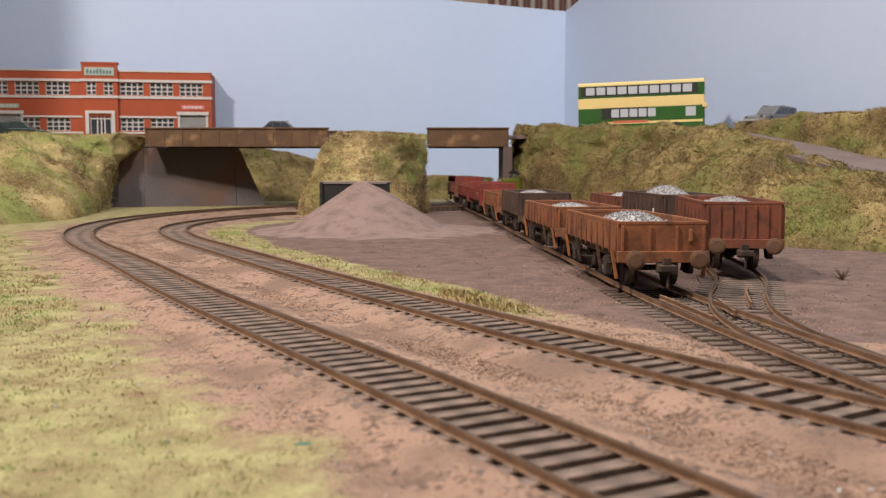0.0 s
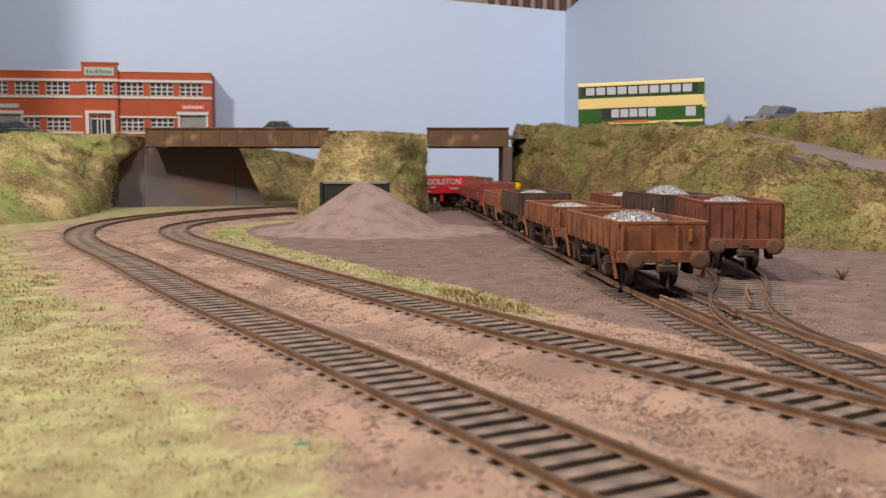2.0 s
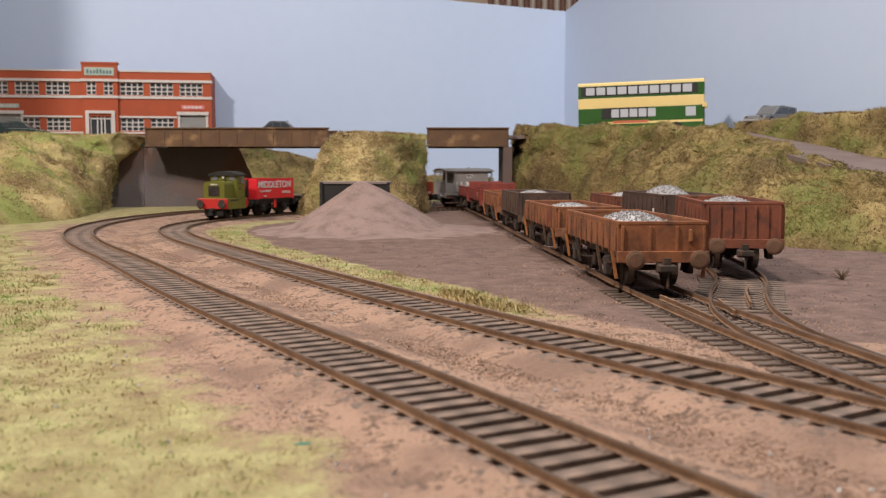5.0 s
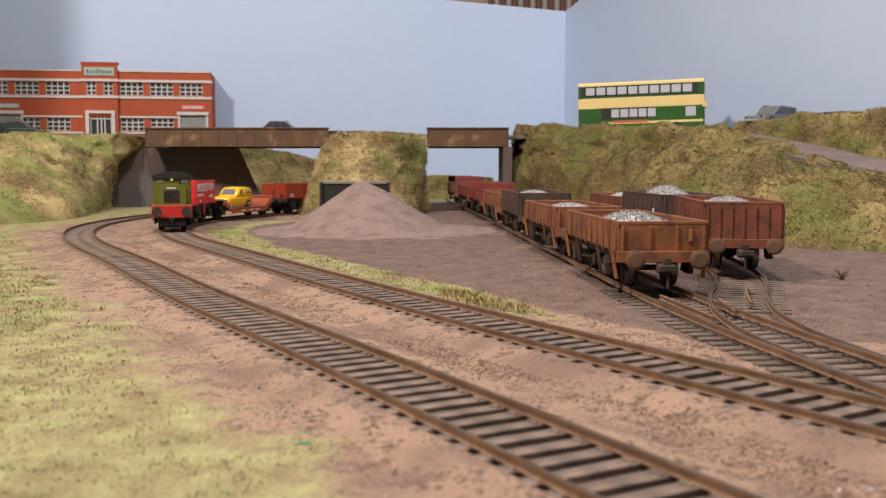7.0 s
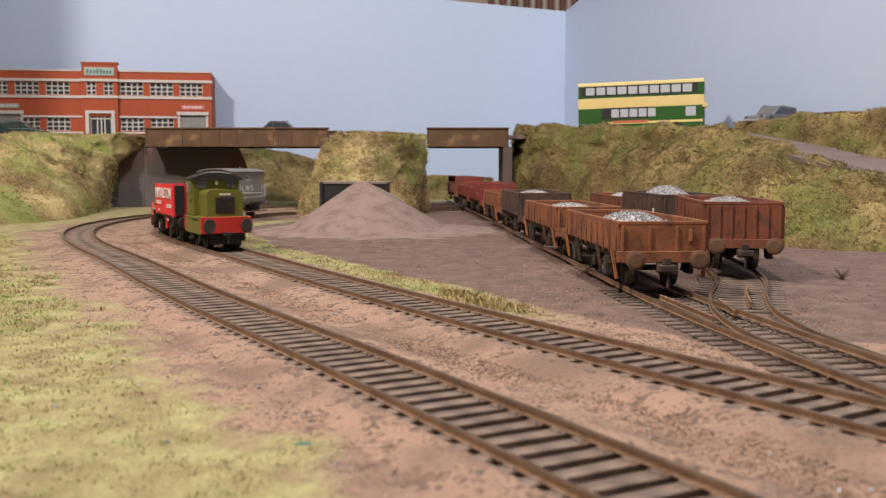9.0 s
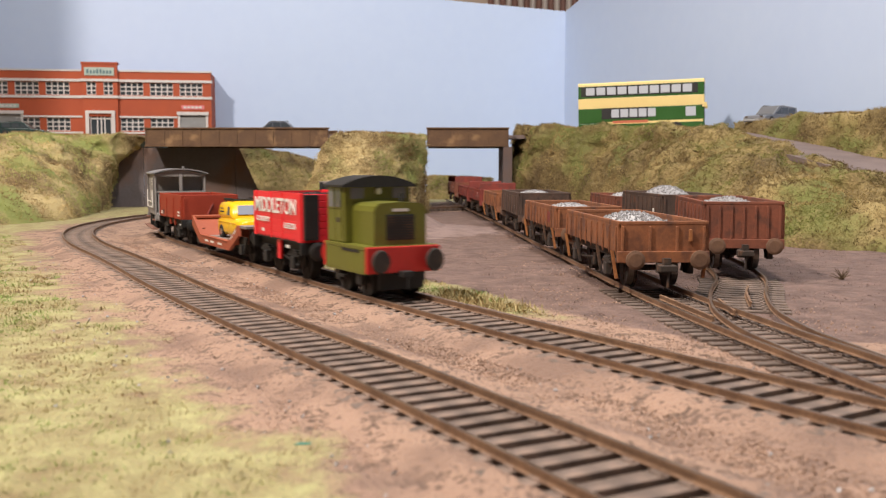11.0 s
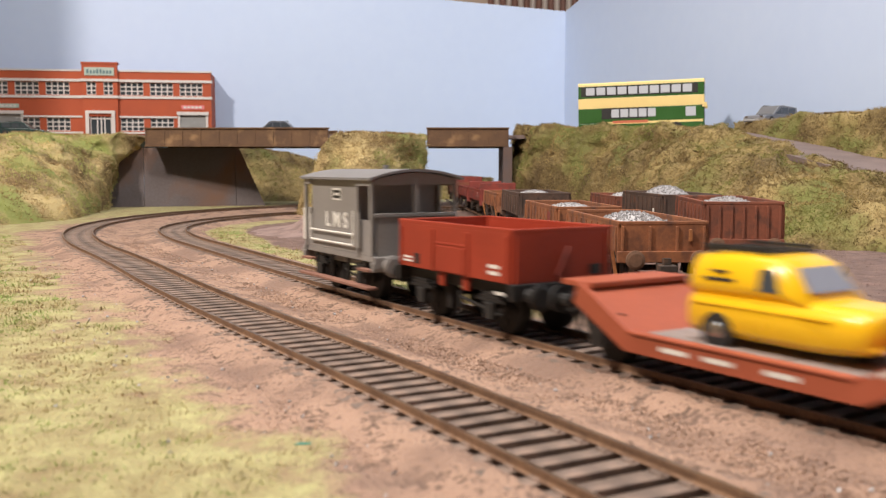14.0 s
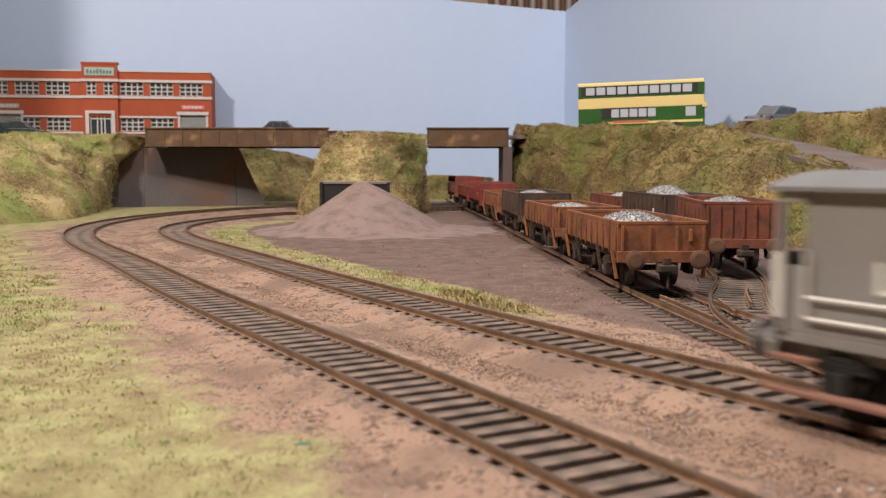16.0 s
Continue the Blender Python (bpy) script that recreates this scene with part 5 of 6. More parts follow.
def build_brake_van():
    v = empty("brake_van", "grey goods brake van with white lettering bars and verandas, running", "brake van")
    L, W = 29.5, 14.4
    part("floor", bx(-L, L, -W, W, 11.6, 13.4, bev=0.2), M["grey"], v)
    cab = part("cabin", bx(-L + 5.5, L - 12.0, -W, W, 13.4, 35.6, bev=0.15), M["grey"], v)
    for s in (-1, 1):
        for x in (L - 0.9, L - 11.6, -L + 0.9):
            part("post", bx(x - 0.8, x + 0.8, s * W - 0.9, s * W + 0.1, 13.4, 35.4, bev=0.1), M["grey"], v)
        part("side_panel", bx(L - 11.0, L - 1.7, *sorted((s * (W - 0.6), s * W)), 13.4, 23.6, bev=0.1), M["grey"], v)
        part("top_rail", bx(L - 11.0, L - 1.7, s * W - 0.9, s * W + 0.1, 33.4, 35.4, bev=0.1), M["grey"], v)
        part("side_panel", bx(-L + 1.7, -L + 5.5, *sorted((s * (W - 0.6), s * W)), 13.4, 23.6, bev=0.1), M["grey"], v)
        part("top_rail", bx(-L + 1.7, -L + 5.5, s * W - 0.9, s * W + 0.1, 33.4, 35.4, bev=0.1), M["grey"], v)
        y = s * (W + 0.06)
        lettering(v, "L M S", -10.5, 8.5, 20.4, 25.2, y)
        bm = bmesh.new()
        for x0, x1, z0, z1 in ((-4.5, 3.0, 31.9, 32.4), (-4.5, 3.0, 28.8, 29.3), (-4.5, -4.0, 29.3, 31.9), (2.5, 3.0, 29.3, 31.9)):
            box(bm, x0, x1, y - 0.06, y + 0.06, z0, z1)
        part("number_frame", bm, M["white"], v, "white outlined number panel")
        part("number_panel", bx(-3.9, 2.4, y - 0.04, y + 0.04, 29.4, 31.8), M["black"], v, "black number panel")
        part("number_bar", bx(-2.4, 1.0, y - 0.08, y + 0.08, 30.2, 31.0), M["white"], v, "white number bar")
        # white handrails
        for x in (-L + 6.5, L - 13.5):
            part("handrail", tube(bmesh.new(), (x, s * (W + 1.2), 16.0), (x, s * (W + 1.2), 26.0), 0.35, seg=6), M["white"], v, "white handrail")
        for z in (19.0, 15.8):
            part("handrail", tube(bmesh.new(), (-L + 6.5, s * (W + 1.0), z), (L - 13.5, s * (W + 1.0), z), 0.3, seg=6), M["white"], v, "white handrail")
        for x in (-L - 0.2, L - 10.8):
            part("handrail", bx(x, x + 1.8, s * (W + 0.9) - 0.25, s * (W + 0.9) + 0.25, 15.4, 25.6), M["grey" if x > 0 else "white"], v)
        # footboard on hangers
        fb = part("footboard", bx(-L - 1, L + 1, s * 15.6 - 1.7, s * 15.6 + 1.7, 4.0, 4.8, bev=0.15), M["step"], v, "brown wooden footboard")
        for x in (-20, -6, 8, 22):
            part("hanger", bx(x - 0.5, x + 0.5, s * 14.0 - 0.4, s * 14.0 + 0.4, 4.8, 11.6), M["black"], fb)
        part("upper_step", bx(-L - 0.5, -L + 9, s * 15.2 - 1.2, s * 15.2 + 1.2, 9.0, 9.7), M["step"], v, "brown wooden upper step")
        part("upper_step", bx(L - 9, L + 0.5, s * 15.2 - 1.2, s * 15.2 + 1.2, 9.0, 9.7), M["step"], v, "brown wooden upper step")
        # veranda ends
        e = s * (L - 0.4)
        part("end_panel", bx(e - 0.4, e + 0.4, -W + 1, W - 1, 13.4, 24.6, bev=0.1), M["grey"], v)
        part("end_rail", bx(e - 0.9, e + 0.9, -W + 0.2, W - 0.2, 24.6, 25.6, bev=0.1), M["grey"], v)
        part("end_post", bx(e - 0.7, e + 0.7, -0.9, 0.9, 25.6, 35.4, bev=0.1), M["grey"], v)
        part("end_head", prism(bmesh.new(), arch(28.6, 35.0, 2.2) + [(14.3, 33.8), (-14.3, 33.8)], e - 0.5, e + 0.5, "x"), M["grey"], v)
        hs = part("headstock", bx(*sorted((s * L, s * (L + 1.6))), -15, 15, 9.8, 13.3, bev=0.2), M["grey"], v)
    part("roof", prism(bmesh.new(), arch(32.5, 35.8, 2.5) + arch(32.5, 35.1, 2.5)[::-1], -L - 1.5, L + 1.5, "x"), M["roof"], v, "pale grey arched roof")
    sets = running_gear(v, 60, 34, "grey", "grey", (9.6, 11.5), 11.5, "grey", "soot")
    part("chimney", tube(bmesh.new(), (-4, 5, 37.4), (-4, 5, 39.6), 0.9, seg=10), M["roof"], v)
    proportion(v, 0.93, 1.0, 1.06)
    enroll(v, sets, 6.2, 336.5, 17.0)


# leading beam along the main line, seconds and millimetres
RUN = [(0, -742), (2, -589), (3, -512), (4, -436), (6.5, -263), (7, -227.3), (8, -150.7), (9, -63.5), (11.5, 191), (12, 241.3), (13, 346.6), (14, 456), (15, 559), (16, 658.4)]


def run_at(t):
    xs, ys = np.array(RUN, float).T
    m = np.gradient(ys, xs)
    i = int(np.clip(np.searchsorted(xs, t) - 1, 0, len(xs) - 2))
    h = xs[i + 1] - xs[i]
    u = (t - xs[i]) / h
    return ((2 * u ** 3 - 3 * u ** 2 + 1) * ys[i] + (u ** 3 - 2 * u ** 2 + u) * h * m[i] + (-2 * u ** 3 + 3 * u ** 2) * ys[i + 1] + (u ** 3 - u ** 2) * h * m[i + 1])


def motions():
    ts = [k / 10 for k in range(161)]
    ss = [run_at(t) for t in ts]
    for v, sets, r, behind, half, lift in VEHICLES:
        rows = []
        for t, s in zip(ts, ss):
            a, b = on_line(s - behind + half), on_line(s - behind - half)
            rows.append((t, pose((a[0] + b[0]) / 2 * MM, (a[1] + b[1]) / 2 * MM, (RAIL_TOP + lift) * MM, 0, 0, math.degrees(math.atan2(a[1] - b[1], a[0] - b[0])))))
        walk(v, rows)
        for w in sets:
            home = w.matrix_basis.translation.copy()
            walk(w, [(t, Matrix.Translation(home) @ pose(0, 0, 0, 0, math.degrees((s - ss[0]) / r), 0)) for t, s in zip(ts, ss)])


build_shunter()
build_coal_wagon()
build_low_wagon()
build_yellow_van()
build_open_wagon()
build_brake_van()

# ---- on the hill: factory, bus and cars ----


def wall_cells(w, h, openings, t, x0=0.0):
    """A wall of width w and height h with real openings (u0, u1, v0, v1)."""
    us = sorted({0, w, *[u for o in openings for u in o[:2]]})
    vs = sorted({0, h, *[u for o in openings for u in o[2:]]})
    bm = bmesh.new()
    for a, b in zip(us[:-1], us[1:]):
        for c, d in zip(vs[:-1], vs[1:]):
            if not any(o[0] <= a and b <= o[1] and o[2] <= c and d <= o[3] for o in openings):
                box(bm, x0 + a, x0 + b, 0, t, c, d)
    bmesh.ops.remove_doubles(bm, verts=bm.verts, dist=0.001)
    return bm


def build_factory():
    b = empty("factory_building", "two-storey orange-red brick factory with white trim and grey shutters", "building")
    at(b, -483, 1345, 83.3, 8.5)
    H = 96.0
    half = 152.0
    cells = []
    up, low = (46 + 18, 46 + 35), (14, 31)
    xs = [-140, -99, -58, 42, 83, 124]
    ops = [(x + half - 16, x + half + 16, 63, 81) for x in xs]
    ops += [(x + half - 16, x + half + 16, 13, 31) for x in (-99, -58, 42, 83)]
    ops += [(half + 108, half + 144, 0, 36), (half - 144, half - 108, 0, 36)]
    wall = part("wall", wall_cells(2 * half, H, ops, 4, -half), M["brick"], b)
    part("rear_wall", bx(-half, half, 64, 66, 0, H), M["brick"], b)
    for s in (-1, 1):
        part("end_wall", bx(*sorted((s * half, s * (half - 3))), 4.01, 63.9, 0, H), M["brick"], b)
    part("roof", bx(-half + 3, half - 3, 4.1, 63.9, H - 6, H - 4), M["road"], b)
    part("interior", bx(-half + 4, half - 4, 30, 31, 0, H - 7), M["gear"], b)
    # entrance bay
    bay = part("entrance_bay", wall_cells(48, H + 10, [(9, 39, 0, 33), (6, 19, 63, 81), (29, 42, 63, 81)], 6, -24), M["brick"], b)
    for v in bay.data.vertices:
        v.co.y -= 6.2 * MM
    part("coping", bx(-25, 25, -7.2, 5, H + 10, H + 12.5), M["brick"], b)
    for x0, x1 in ((-half - 1.5, -24.3), (24.3, half + 1.5)):
        part("coping", bx(x0, x1, -1.2, 5, H, H + 2.2), M["cement"], b)
        for z in (81.6, 58.5):
            part("string_course", bx(x0, x1, -1.6, -0.05, z, z + 3.6), M["cement"], b, "white string course")
    for z in (81.6, 58.5):
        part("string_course", bx(-25.5, 25.5, -8.0, -6.25, z, z + 3.6), M["cement"], b, "white string course")
    for z in (31.4, 9.0):
        for x0, x1 in ((-106, -25), (25, 104)):
            part("string_course", bx(x0, x1, -1.4, -0.05, z, z + 2.6), M["cement"], b, "white string course")

    def window(x, z0, z1, w, cols, rows, y=1.2):
        f = part("window", bx(x - w / 2, x + w / 2, y + 1.2, y + 1.8, z0, z1), M["glass"], b, "dark window with white bars")
        for i in range(cols + 1):
            u = x - w / 2 + w * i / cols
            part("bar", bx(max(u - 0.8, x - w / 2), min(u + 0.8, x + w / 2), y, y + 1.15, z0, z1), M["cement"], f)
        for i in range(rows + 1):
            u = z0 + (z1 - z0) * i / rows
            part("bar", bx(x - w / 2, x + w / 2, y - 0.3, y - 0.02, max(u - 0.8, z0), min(u + 0.8, z1)), M["cement"], f)
    for x in xs:
        window(x, 63, 81, 32, 4, 3)
    for x in (-99, -58, 42, 83):
        window(x, 13, 31, 32, 4, 3)
    for x in (-11.5, 11.5):
        window(x, 63, 81, 13, 2, 3, -5)
    for x in (-126, 126):
        sh = part("shutter", bx(x - 18, x + 18, 1.5, 2.2, 0, 36), M["shutter"], b, "grey roller shutter")
        for k in range(14):
            part("slat", bx(x - 18, x + 18, 1.1, 1.45, 0.4 + k * 2.5, 2.3 + k * 2.5), M["shutter"], sh)
        part("lintel", bx(x - 22, x + 22, -3, -0.05, 36, 40.5), M["cement"], b, "white shutter lintel")
        for s in (-1, 1):
            part("jamb", bx(*sorted((x + s * 18, x + s * 21)), -1.5, -0.05, 0, 36), M["cement"], b)
        sg = part("signboard", bx(x - 16, x + 16, -1.2, -0.05, 44, 50), M["pinksign" if x > 0 else "sign"], b, "pink signboard" if x > 0 else "pale green signboard")
        for k in range(5):
            part("writing_bar", bx(x - 13 + 5.4 * k, x - 9 + 5.4 * k, -1.4, -1.22, 45.5, 48.5), M["cement"], sg)
    sg = part("signboard", bx(-20, 20, -7.6, -6.25, 90, 101), M["sign"], b, "pale green name board")
    for k in range(8):
        part("writing_bar", bx(-17 + 4.4 * k, -14 + 4.4 * k, -7.9, -7.65, 92.5, 97 + (1.6 if k in (0, 3, 4) else 0)), M["signink"], sg)
    # doorway
    for s in (-1, 1):
        part("door_pillar", bx(*sorted((s * 15.2, s * 20)), -9, -6.25, 0, 37), M["cement"], b, "white door surround")
    part("door_lintel", bx(-20, 20, -9, -6.25, 37.05, 41), M["cement"], b, "white door surround")
    d = part("door", bx(-15, 15, -2.6, -2.0, 0, 33), M["glass"], b, "dark glazed double door")
    for x in (-14, -5, 0.2, 5, 14):
        part("bar", bx(x - 0.9, x + 0.9, -3.3, -2.65, 0, 33), M["cement"], d)
    part("bar", bx(-15, 15, -3.6, -3.32, 29, 31), M["cement"], d)


def build_bus():
    b = empty("double_decker_bus", "green and cream double-decker bus parked on the hill road", "bus")
    L, W = 63.0, 15.5
    part("chassis", bx(-L, L, -W, W, 4, 14, bev=0.8), M["busgreen"], b)
    part("lower_deck", bx(-L, L, -W, W, 14.02, 29, bev=0.3), M["busgreen"], b)
    part("waist_band", bx(-L - 0.1, L, -W - 0.1, W + 0.1, 29.02, 39.5, bev=0.4), M["buscream"], b, "cream band between decks")
    part("upper_deck", bx(-L, L, -W, W, 39.52, 52, bev=0.3), M["busgreen"], b)
    ro = [(-15.6, 52.02), (15.6, 52.02), (15.4, 54), (14, 55.4), (-14, 55.4), (-15.4, 54)]
    part("roof", prism(bmesh.new(), ro, -L - 0.1, L + 0.1, "x"), M["buscream"], b, "cream roof")
    for s in (-1, 1):
        y = s * (W + 0.05)
        part("skirt_stripe", bx(-L + 24, L - 1, y - 0.12, y + 0.12, 12.6, 15), M["buscream"], b, "cream stripe")
        part("lower_band", bx(-L, -L + 22, y - 0.12, y + 0.12, 29.1, 31), M["buscream"], b)
        part("advert", bx(-28, 8, y - 0.2, y + 0.2, 13.4, 16), M["busred"], b, "red advert bar")
        part("window_band", bx(-L + 3, L - 6, y - 0.15, y + 0.15, 41.5, 51.5), M["black"], b, "black window surround")
        part("window_band", bx(-L + 24, 8, y - 0.15, y + 0.15, 18, 29), M["black"], b, "black window surround")
        for k in range(10):
            x = -L + 8 + k * 10.8
            part("window", bx(x, x + 9.0, y - 0.3, y + 0.3, 42.8, 50.4, bev=0.1), M["paleglass"], b, "bus window, bright view behind put in its pale colour")
        for k in range(5):
            x = -L + 34 + k * 9.2
            part("window", bx(x, x + 7.8, y - 0.3, y + 0.3, 19.4, 27.6, bev=0.1), M["paleglass"], b, "bus window, bright view behind put in its pale colour")
        part("window", bx(L - 18, L - 8, y - 0.3, y + 0.3, 18.5, 27.8, bev=0.1), M["paleglass"], b, "bus cab window, bright view behind put in its pale colour")
        for x in (-40, 36):
            wh = part("wheel", tube(bmesh.new(), (x, s * (W - 4), 6.5), (x, s * (W + 0.3), 6.5), 6.5, 6.5, 20), M["black"], b)
            part("hub", tube(bmesh.new(), (x, s * (W + 0.2), 6.5), (x, s * (W + 0.6), 6.5), 3, 2.6, 14), M["shutter"], wh)
        part("mirror", bx(L - 2, L + 2.6, s * (W + 1.6) - 0.5, s * (W + 1.6) + 0.5, 27, 31.5, bev=0.2), M["buscream"], b, "yellow wing mirror")
        part("mirror_arm", bx(L - 3, L - 1.5, *sorted((s * W, s * (W + 2))), 29, 29.6), M["black"], b)
    part("windscreen", bx(L, L + 0.3, -14, 14, 15.5, 30, bev=0.1), M["glass"], b, "dark windscreen")
    part("upper_windscreen", bx(L, L + 0.3, -14, 14, 41, 51.5, bev=0.1), M["glass"], b, "dark upper windscreen")
    at(b, 206, 985, 76.7, -17, 0, -1.2)
    return b


def build_car(paint, label, length=56, x=0, y=0, z=0, rz=0, estate=False, tilt=0):
    c = empty("parked_car", label, "car", "cars parked on the hill")
    L, W = length / 2, 10.6
    lo = [(-L, 3.2), (-L + 0.6, 8.6), (-L * 0.5, 10.2), (L * 0.38, 10.0), (L * 0.9, 8.6), (L, 6.6), (L - 0.4, 3.0)]
    part("body", bev_all(prism(bmesh.new(), lo, -W, W), 0.7), M[paint], c, smooth=False)
    top = [(-L * 0.93, 9.9), (-L * (0.86 if estate else 0.6), 17.2), (-L * 0.1, 18.4), (L * 0.12, 17.9), (L * 0.44, 10.0)]
    cab = part("cabin", bev_all(prism(bmesh.new(), top, -W * 0.86, W * 0.86), 0.7), M[paint], c)
    for s in (-1, 1):
        y0 = s * W * 0.865
        xs = [-L * 0.78, -L * 0.38, -L * 0.02, L * 0.34]
        for a, b_ in zip(xs[:-1], xs[1:]):
            za = 16.3 if a > -L * 0.7 or estate else 13.6
            zb = 16.3 if b_ < L * 0.2 else 11.2
            bm = prism(bmesh.new(), [(a + 0.8, 11.0), (b_ - 0.8, 11.0), (b_ - 0.8, zb), (a + 0.8, za)], y0 - 0.12, y0 + 0.12)
            part("window", bm, M["glass"], cab, "dark side window")
        for x_ in (-L * 0.62, L * 0.62):
            wh = part("wheel", tube(bmesh.new(), (x_, s * (W - 2.6), 4.0), (x_, s * (W + 0.2), 4.0), 4.0, 4.0, 18), M["black"], c)
            part("hub", tube(bmesh.new(), (x_, s * (W + 0.1), 4.0), (x_, s * (W + 0.5), 4.0), 2.2, 2.0, 12), M["chrome"], wh)
        part("headlamp", bx(L - 2.2, L - 0.3, s * 7.4 - 1.6, s * 7.4 + 1.6, 6.6, 8.4, bev=0.3), M["chrome"], c, "bright headlamp")
    part("bumper", bx(L - 0.8, L + 0.6, -W * 0.95, W * 0.95, 3.6, 5.4, bev=0.4), M["shutter"], c)
    part("roof_rail", bx(-L * 0.6, L * 0.05, -W * 0.8, -W * 0.74, 18.2, 18.9), M["black"], c)
    at(c, x, y, z, rz, tilt)
    return c


def bev_all(bm, w):
    bmesh.ops.bevel(bm, geom=list(bm.edges), offset=w, segments=2, affect="EDGES", profile=0.5)
    return bm


build_factory()
build_bus()
build_car("cardark", "dark green estate car parked before the factory", 58, -522, 1180, 82.5, 6, True)
build_car("carblue", "grey-blue car on the bridge road behind the parapet", 54, -203, 1140, 81.6, 178)
build_car("cargrey", "silver-grey saloon car half hidden by roadside scrub", 60, 297, 858, 81.5, -140, True)


def build_beyond():
    """What shows over the top of the backdrop."""
    c = empty("striped_curtain", "brown and cream striped curtain across the room", "curtain")
    at(c, 380, 2560, 500)
    for k in range(34):
        x = -260 + k * 16
        bm = prism(bmesh.new(), [(x, 0), (x + 4, -9), (x + 9, -12), (x + 13, -8), (x + 15.8, 0), (x + 13, 3), (x + 4, 3)], -600, 900, "z")
        part("fold", bm, M["curtain_a" if k % 2 else "curtain_b"], c)
    tagged(part("curtain_rail", tube(bmesh.new(), (80, 2562, 1410), (720, 2562, 1410), 10), M["chrome"]), "thin metal curtain rail", "curtain rail")


build_beyond()

# ---- small things and loose material ----


def scatter_chips(name, label, count, size, material, seed, place):
    """Loose lumps lying on the surface, as one object."""
    rng = np.random.default_rng(seed)
    octa = np.array([(1, 0, 0), (0, 1, 0), (-1, 0, 0), (0, -1, 0), (0, 0, 1), (0, 0, -1)], float)
    of = np.array([(0, 1, 4), (1, 2, 4), (2, 3, 4), (3, 0, 4), (1, 0, 5), (2, 1, 5), (3, 2, 5), (0, 3, 5)])
    V, F, k = [], [], 0
    while k < count:
        q = place(rng)
        if q is None:
            continue
        s = size * rng.uniform(0.5, 1.5)
        a = octa * rng.uniform(0.5, 1.0, 3) * s + rng.normal(0, s * 0.15, (6, 3))
        r = np.array(Euler(rng.uniform(0, 6, 3)).to_matrix())
        V.append(a @ r.T + (q[0], q[1], q[2] + s * 0.15))
        F.append(of + 6 * k)
        k += 1
    ob = raw(name, np.vstack(V), np.vstack(F), M[material])
    tagged(ob, label, "ballast", kind="stuff")


def line_spot(line, spread, near, far, z):
    idx = [i for i in range(len(line)) if near < line[i, 1] < far]

    def f(rng):
        i = idx[rng.integers(len(idx))]
        if rng.random() > (near + 40) / max(line[i, 1], near + 40) + 0.25:
            return None
        o = rng.normal(0, spread)
        x, y, h = line[i]
        return x - math.sin(h) * o, y + math.cos(h) * o, z
    return f


scatter_chips("ballast_chips", "brown sifted ballast grains along the main curve", 46000, 0.27, "chip", 31, line_spot(main_line, 22, 90, 640, -0.5))
scatter_chips("ballast_chips", "brown sifted ballast grains along the outer curve", 46000, 0.27, "chip", 32, line_spot(loop_line, 24, 70, 560, -0.5))
scatter_chips("pale_grit", "scattered pale grit on the earth", 500, 0.45, "stone", 33, line_spot(loop_line, 40, 90, 520, -0.3))
scatter_chips("yard_grit", "dark crumbs of earth spread over the yard", 9000, 0.34, "heap", 35, lambda g: (lambda x, y: (x, y, -0.5) if ground_marks(x, y)[1] > 0.6 else None)(g.uniform(-110, 260), g.uniform(270, 760)))
scatter_chips("yard_grit", "dark and pale grit in the wagon yard", 5000, 0.4, "chip", 34, line_spot(siding_a, 26, 190, 640, -0.8))


def turf_spot(x, y, z):
    return ground_marks(x, y)[0] > 0.62 + 0.35 * noise.noise((x * 0.08, y * 0.08, 1))


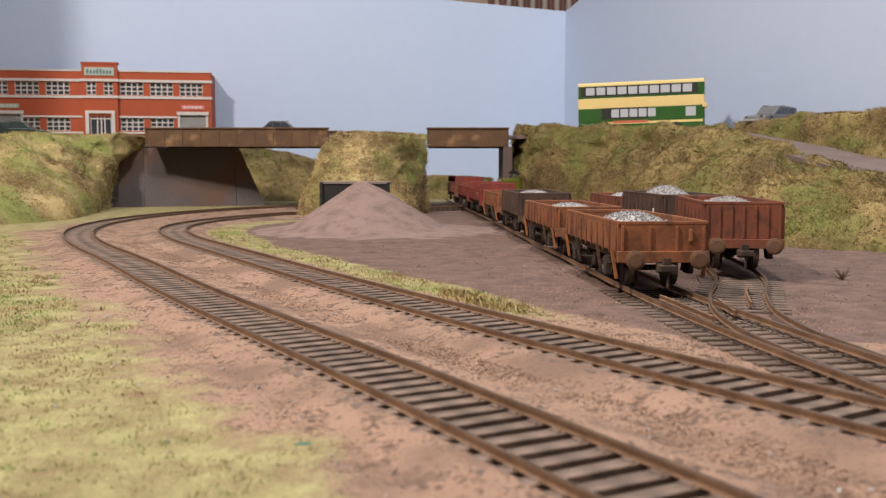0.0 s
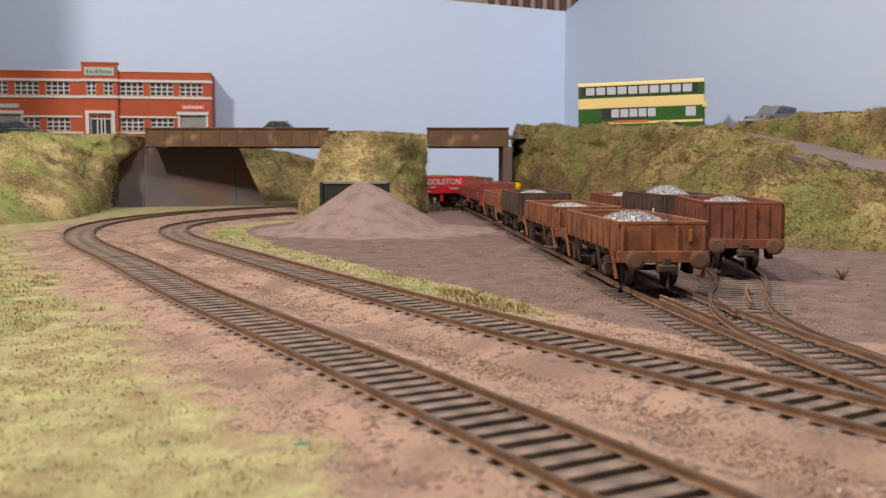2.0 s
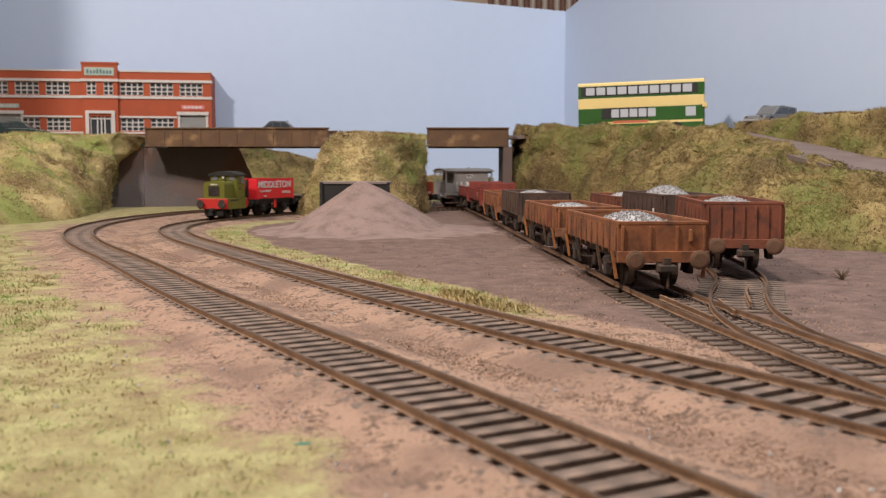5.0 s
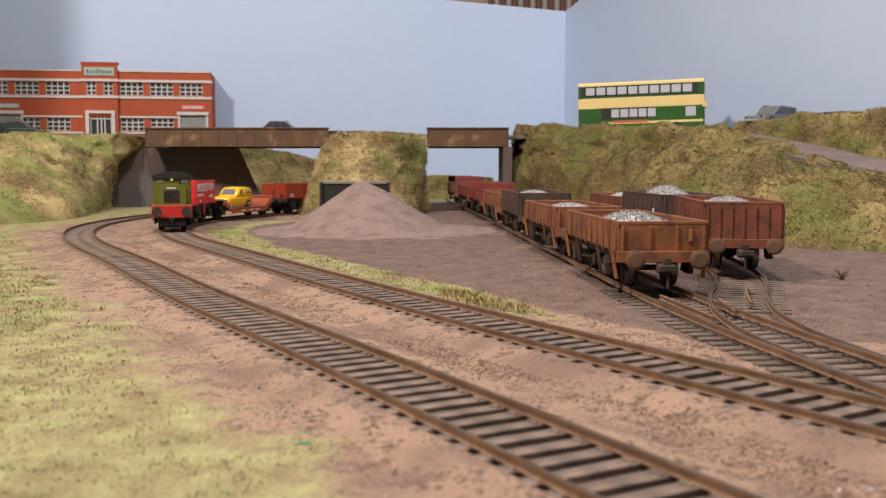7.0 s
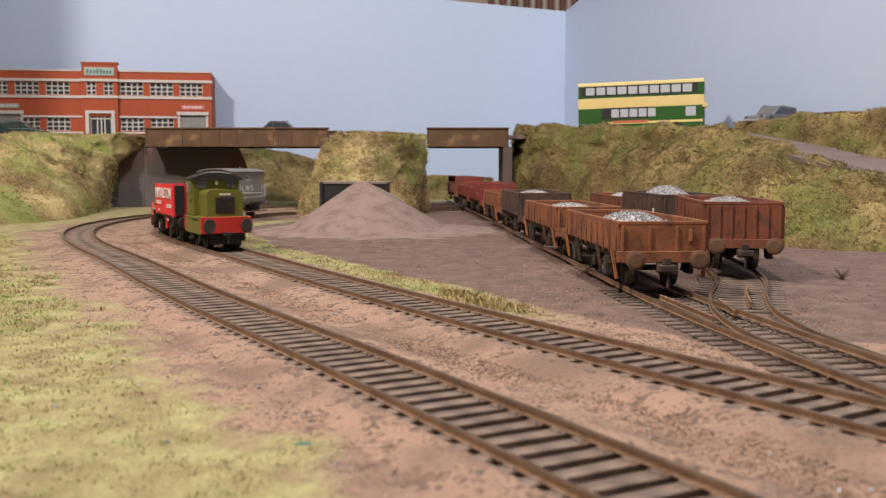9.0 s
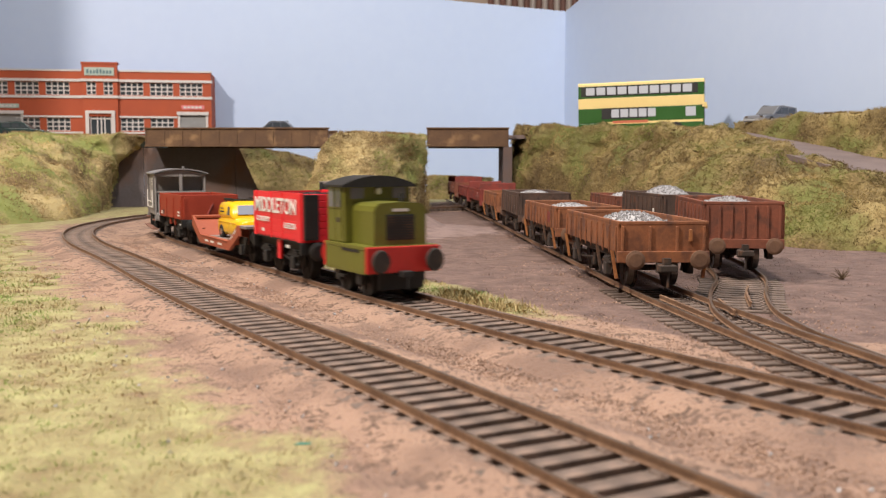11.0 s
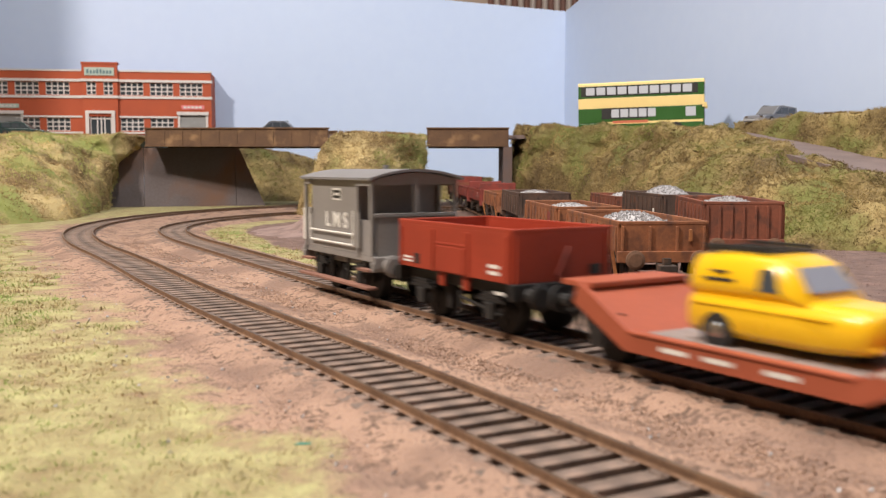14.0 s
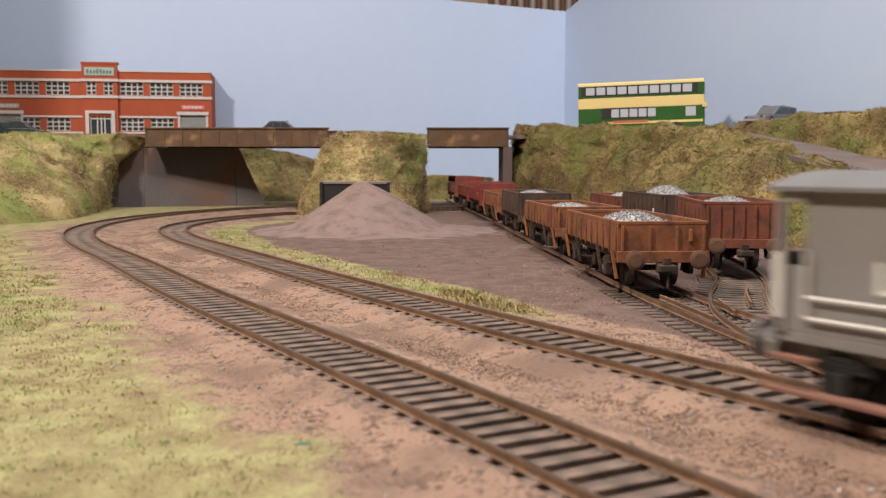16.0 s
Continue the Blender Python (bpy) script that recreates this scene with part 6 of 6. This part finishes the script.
def flat_patch(x0, x1, y0, y1, step):
    xs, ys = np.arange(x0, x1, step), np.arange(y0, y1, step)
    v = [(x, y, -0.4) for y in ys for x in xs]
    k = len(xs)
    return v, [(j * k + i, j * k + i + 1, (j + 1) * k + i + 1, (j + 1) * k + i) for j in range(len(ys) - 1) for i in range(k - 1)]


pv, pf = flat_patch(-200, 20, 60, 420, 10)
fibres("verge_turf", pv, pf, 16000, 1.15, "turf", "short pale green and straw turf on the verge", 41, 1.2, 6, turf_spot)
pv, pf = flat_patch(-420, -120, 400, 640, 10)
fibres("verge_turf", pv, pf, 9000, 1.5, "turf", "short pale green and straw turf on the verge", 42, 1.2, 6, turf_spot)
pv, pf = flat_patch(-200, 90, 250, 700, 10)
fibres("strip_turf", pv, pf, 14000, 1.6, "turf", "tufts of straw turf between track and yard", 43, 1.1, 6, turf_spot)


def tall_spot(x, y, z):
    d = main_line[::6, :2] - (x, y)
    i = int((d ** 2).sum(1).argmin())
    h = main_line[i * 6, 2]
    return 17 < d[i, 0] * math.sin(h) - d[i, 1] * math.cos(h) < 31


pv, pf = flat_patch(0, 75, 285, 400, 5)
fibres("tall_grass", pv, pf, 2200, 2.9, "straw", "wisps of taller straw grass beside the siding", 44, 1.0, 7, tall_spot)


def build_scraps():
    for x, y, rz in ((-22.5, 148, 8),):
        s = empty("teal_scrap", "tiny teal scrap of plastic on the ballast", "scrap")
        at(s, x, y, -0.4, rz)
        part("chip", prism(bmesh.new(), [(-1.3, -0.4), (1.0, -0.5), (1.4, 0.2), (-0.6, 0.5)], 0, 0.35, "z"), M["teal"], s)
    s = empty("twig", "dry brown twig tuft lying in the yard", "twig")
    at(s, 158, 372, 0)
    bm = bmesh.new()
    rr = random.Random(5)
    for k in range(16):
        tube(bm, (rr.uniform(-1, 1), rr.uniform(-1, 1), 0), (rr.uniform(-4, 4), rr.uniform(-3, 3), rr.uniform(1, 5)), 0.25, 0.08, 5)
    part("stalks", bm, M["branch"], s)
    s = empty("red_scrap", "thin red sliver beside the siding", "scrap")
    at(s, 66, 306, -0.6, 20)
    part("sliver", bx(-2.6, 2.6, -0.2, 0.2, 0, 0.5), M["bufred"], s)


build_scraps()
motions()
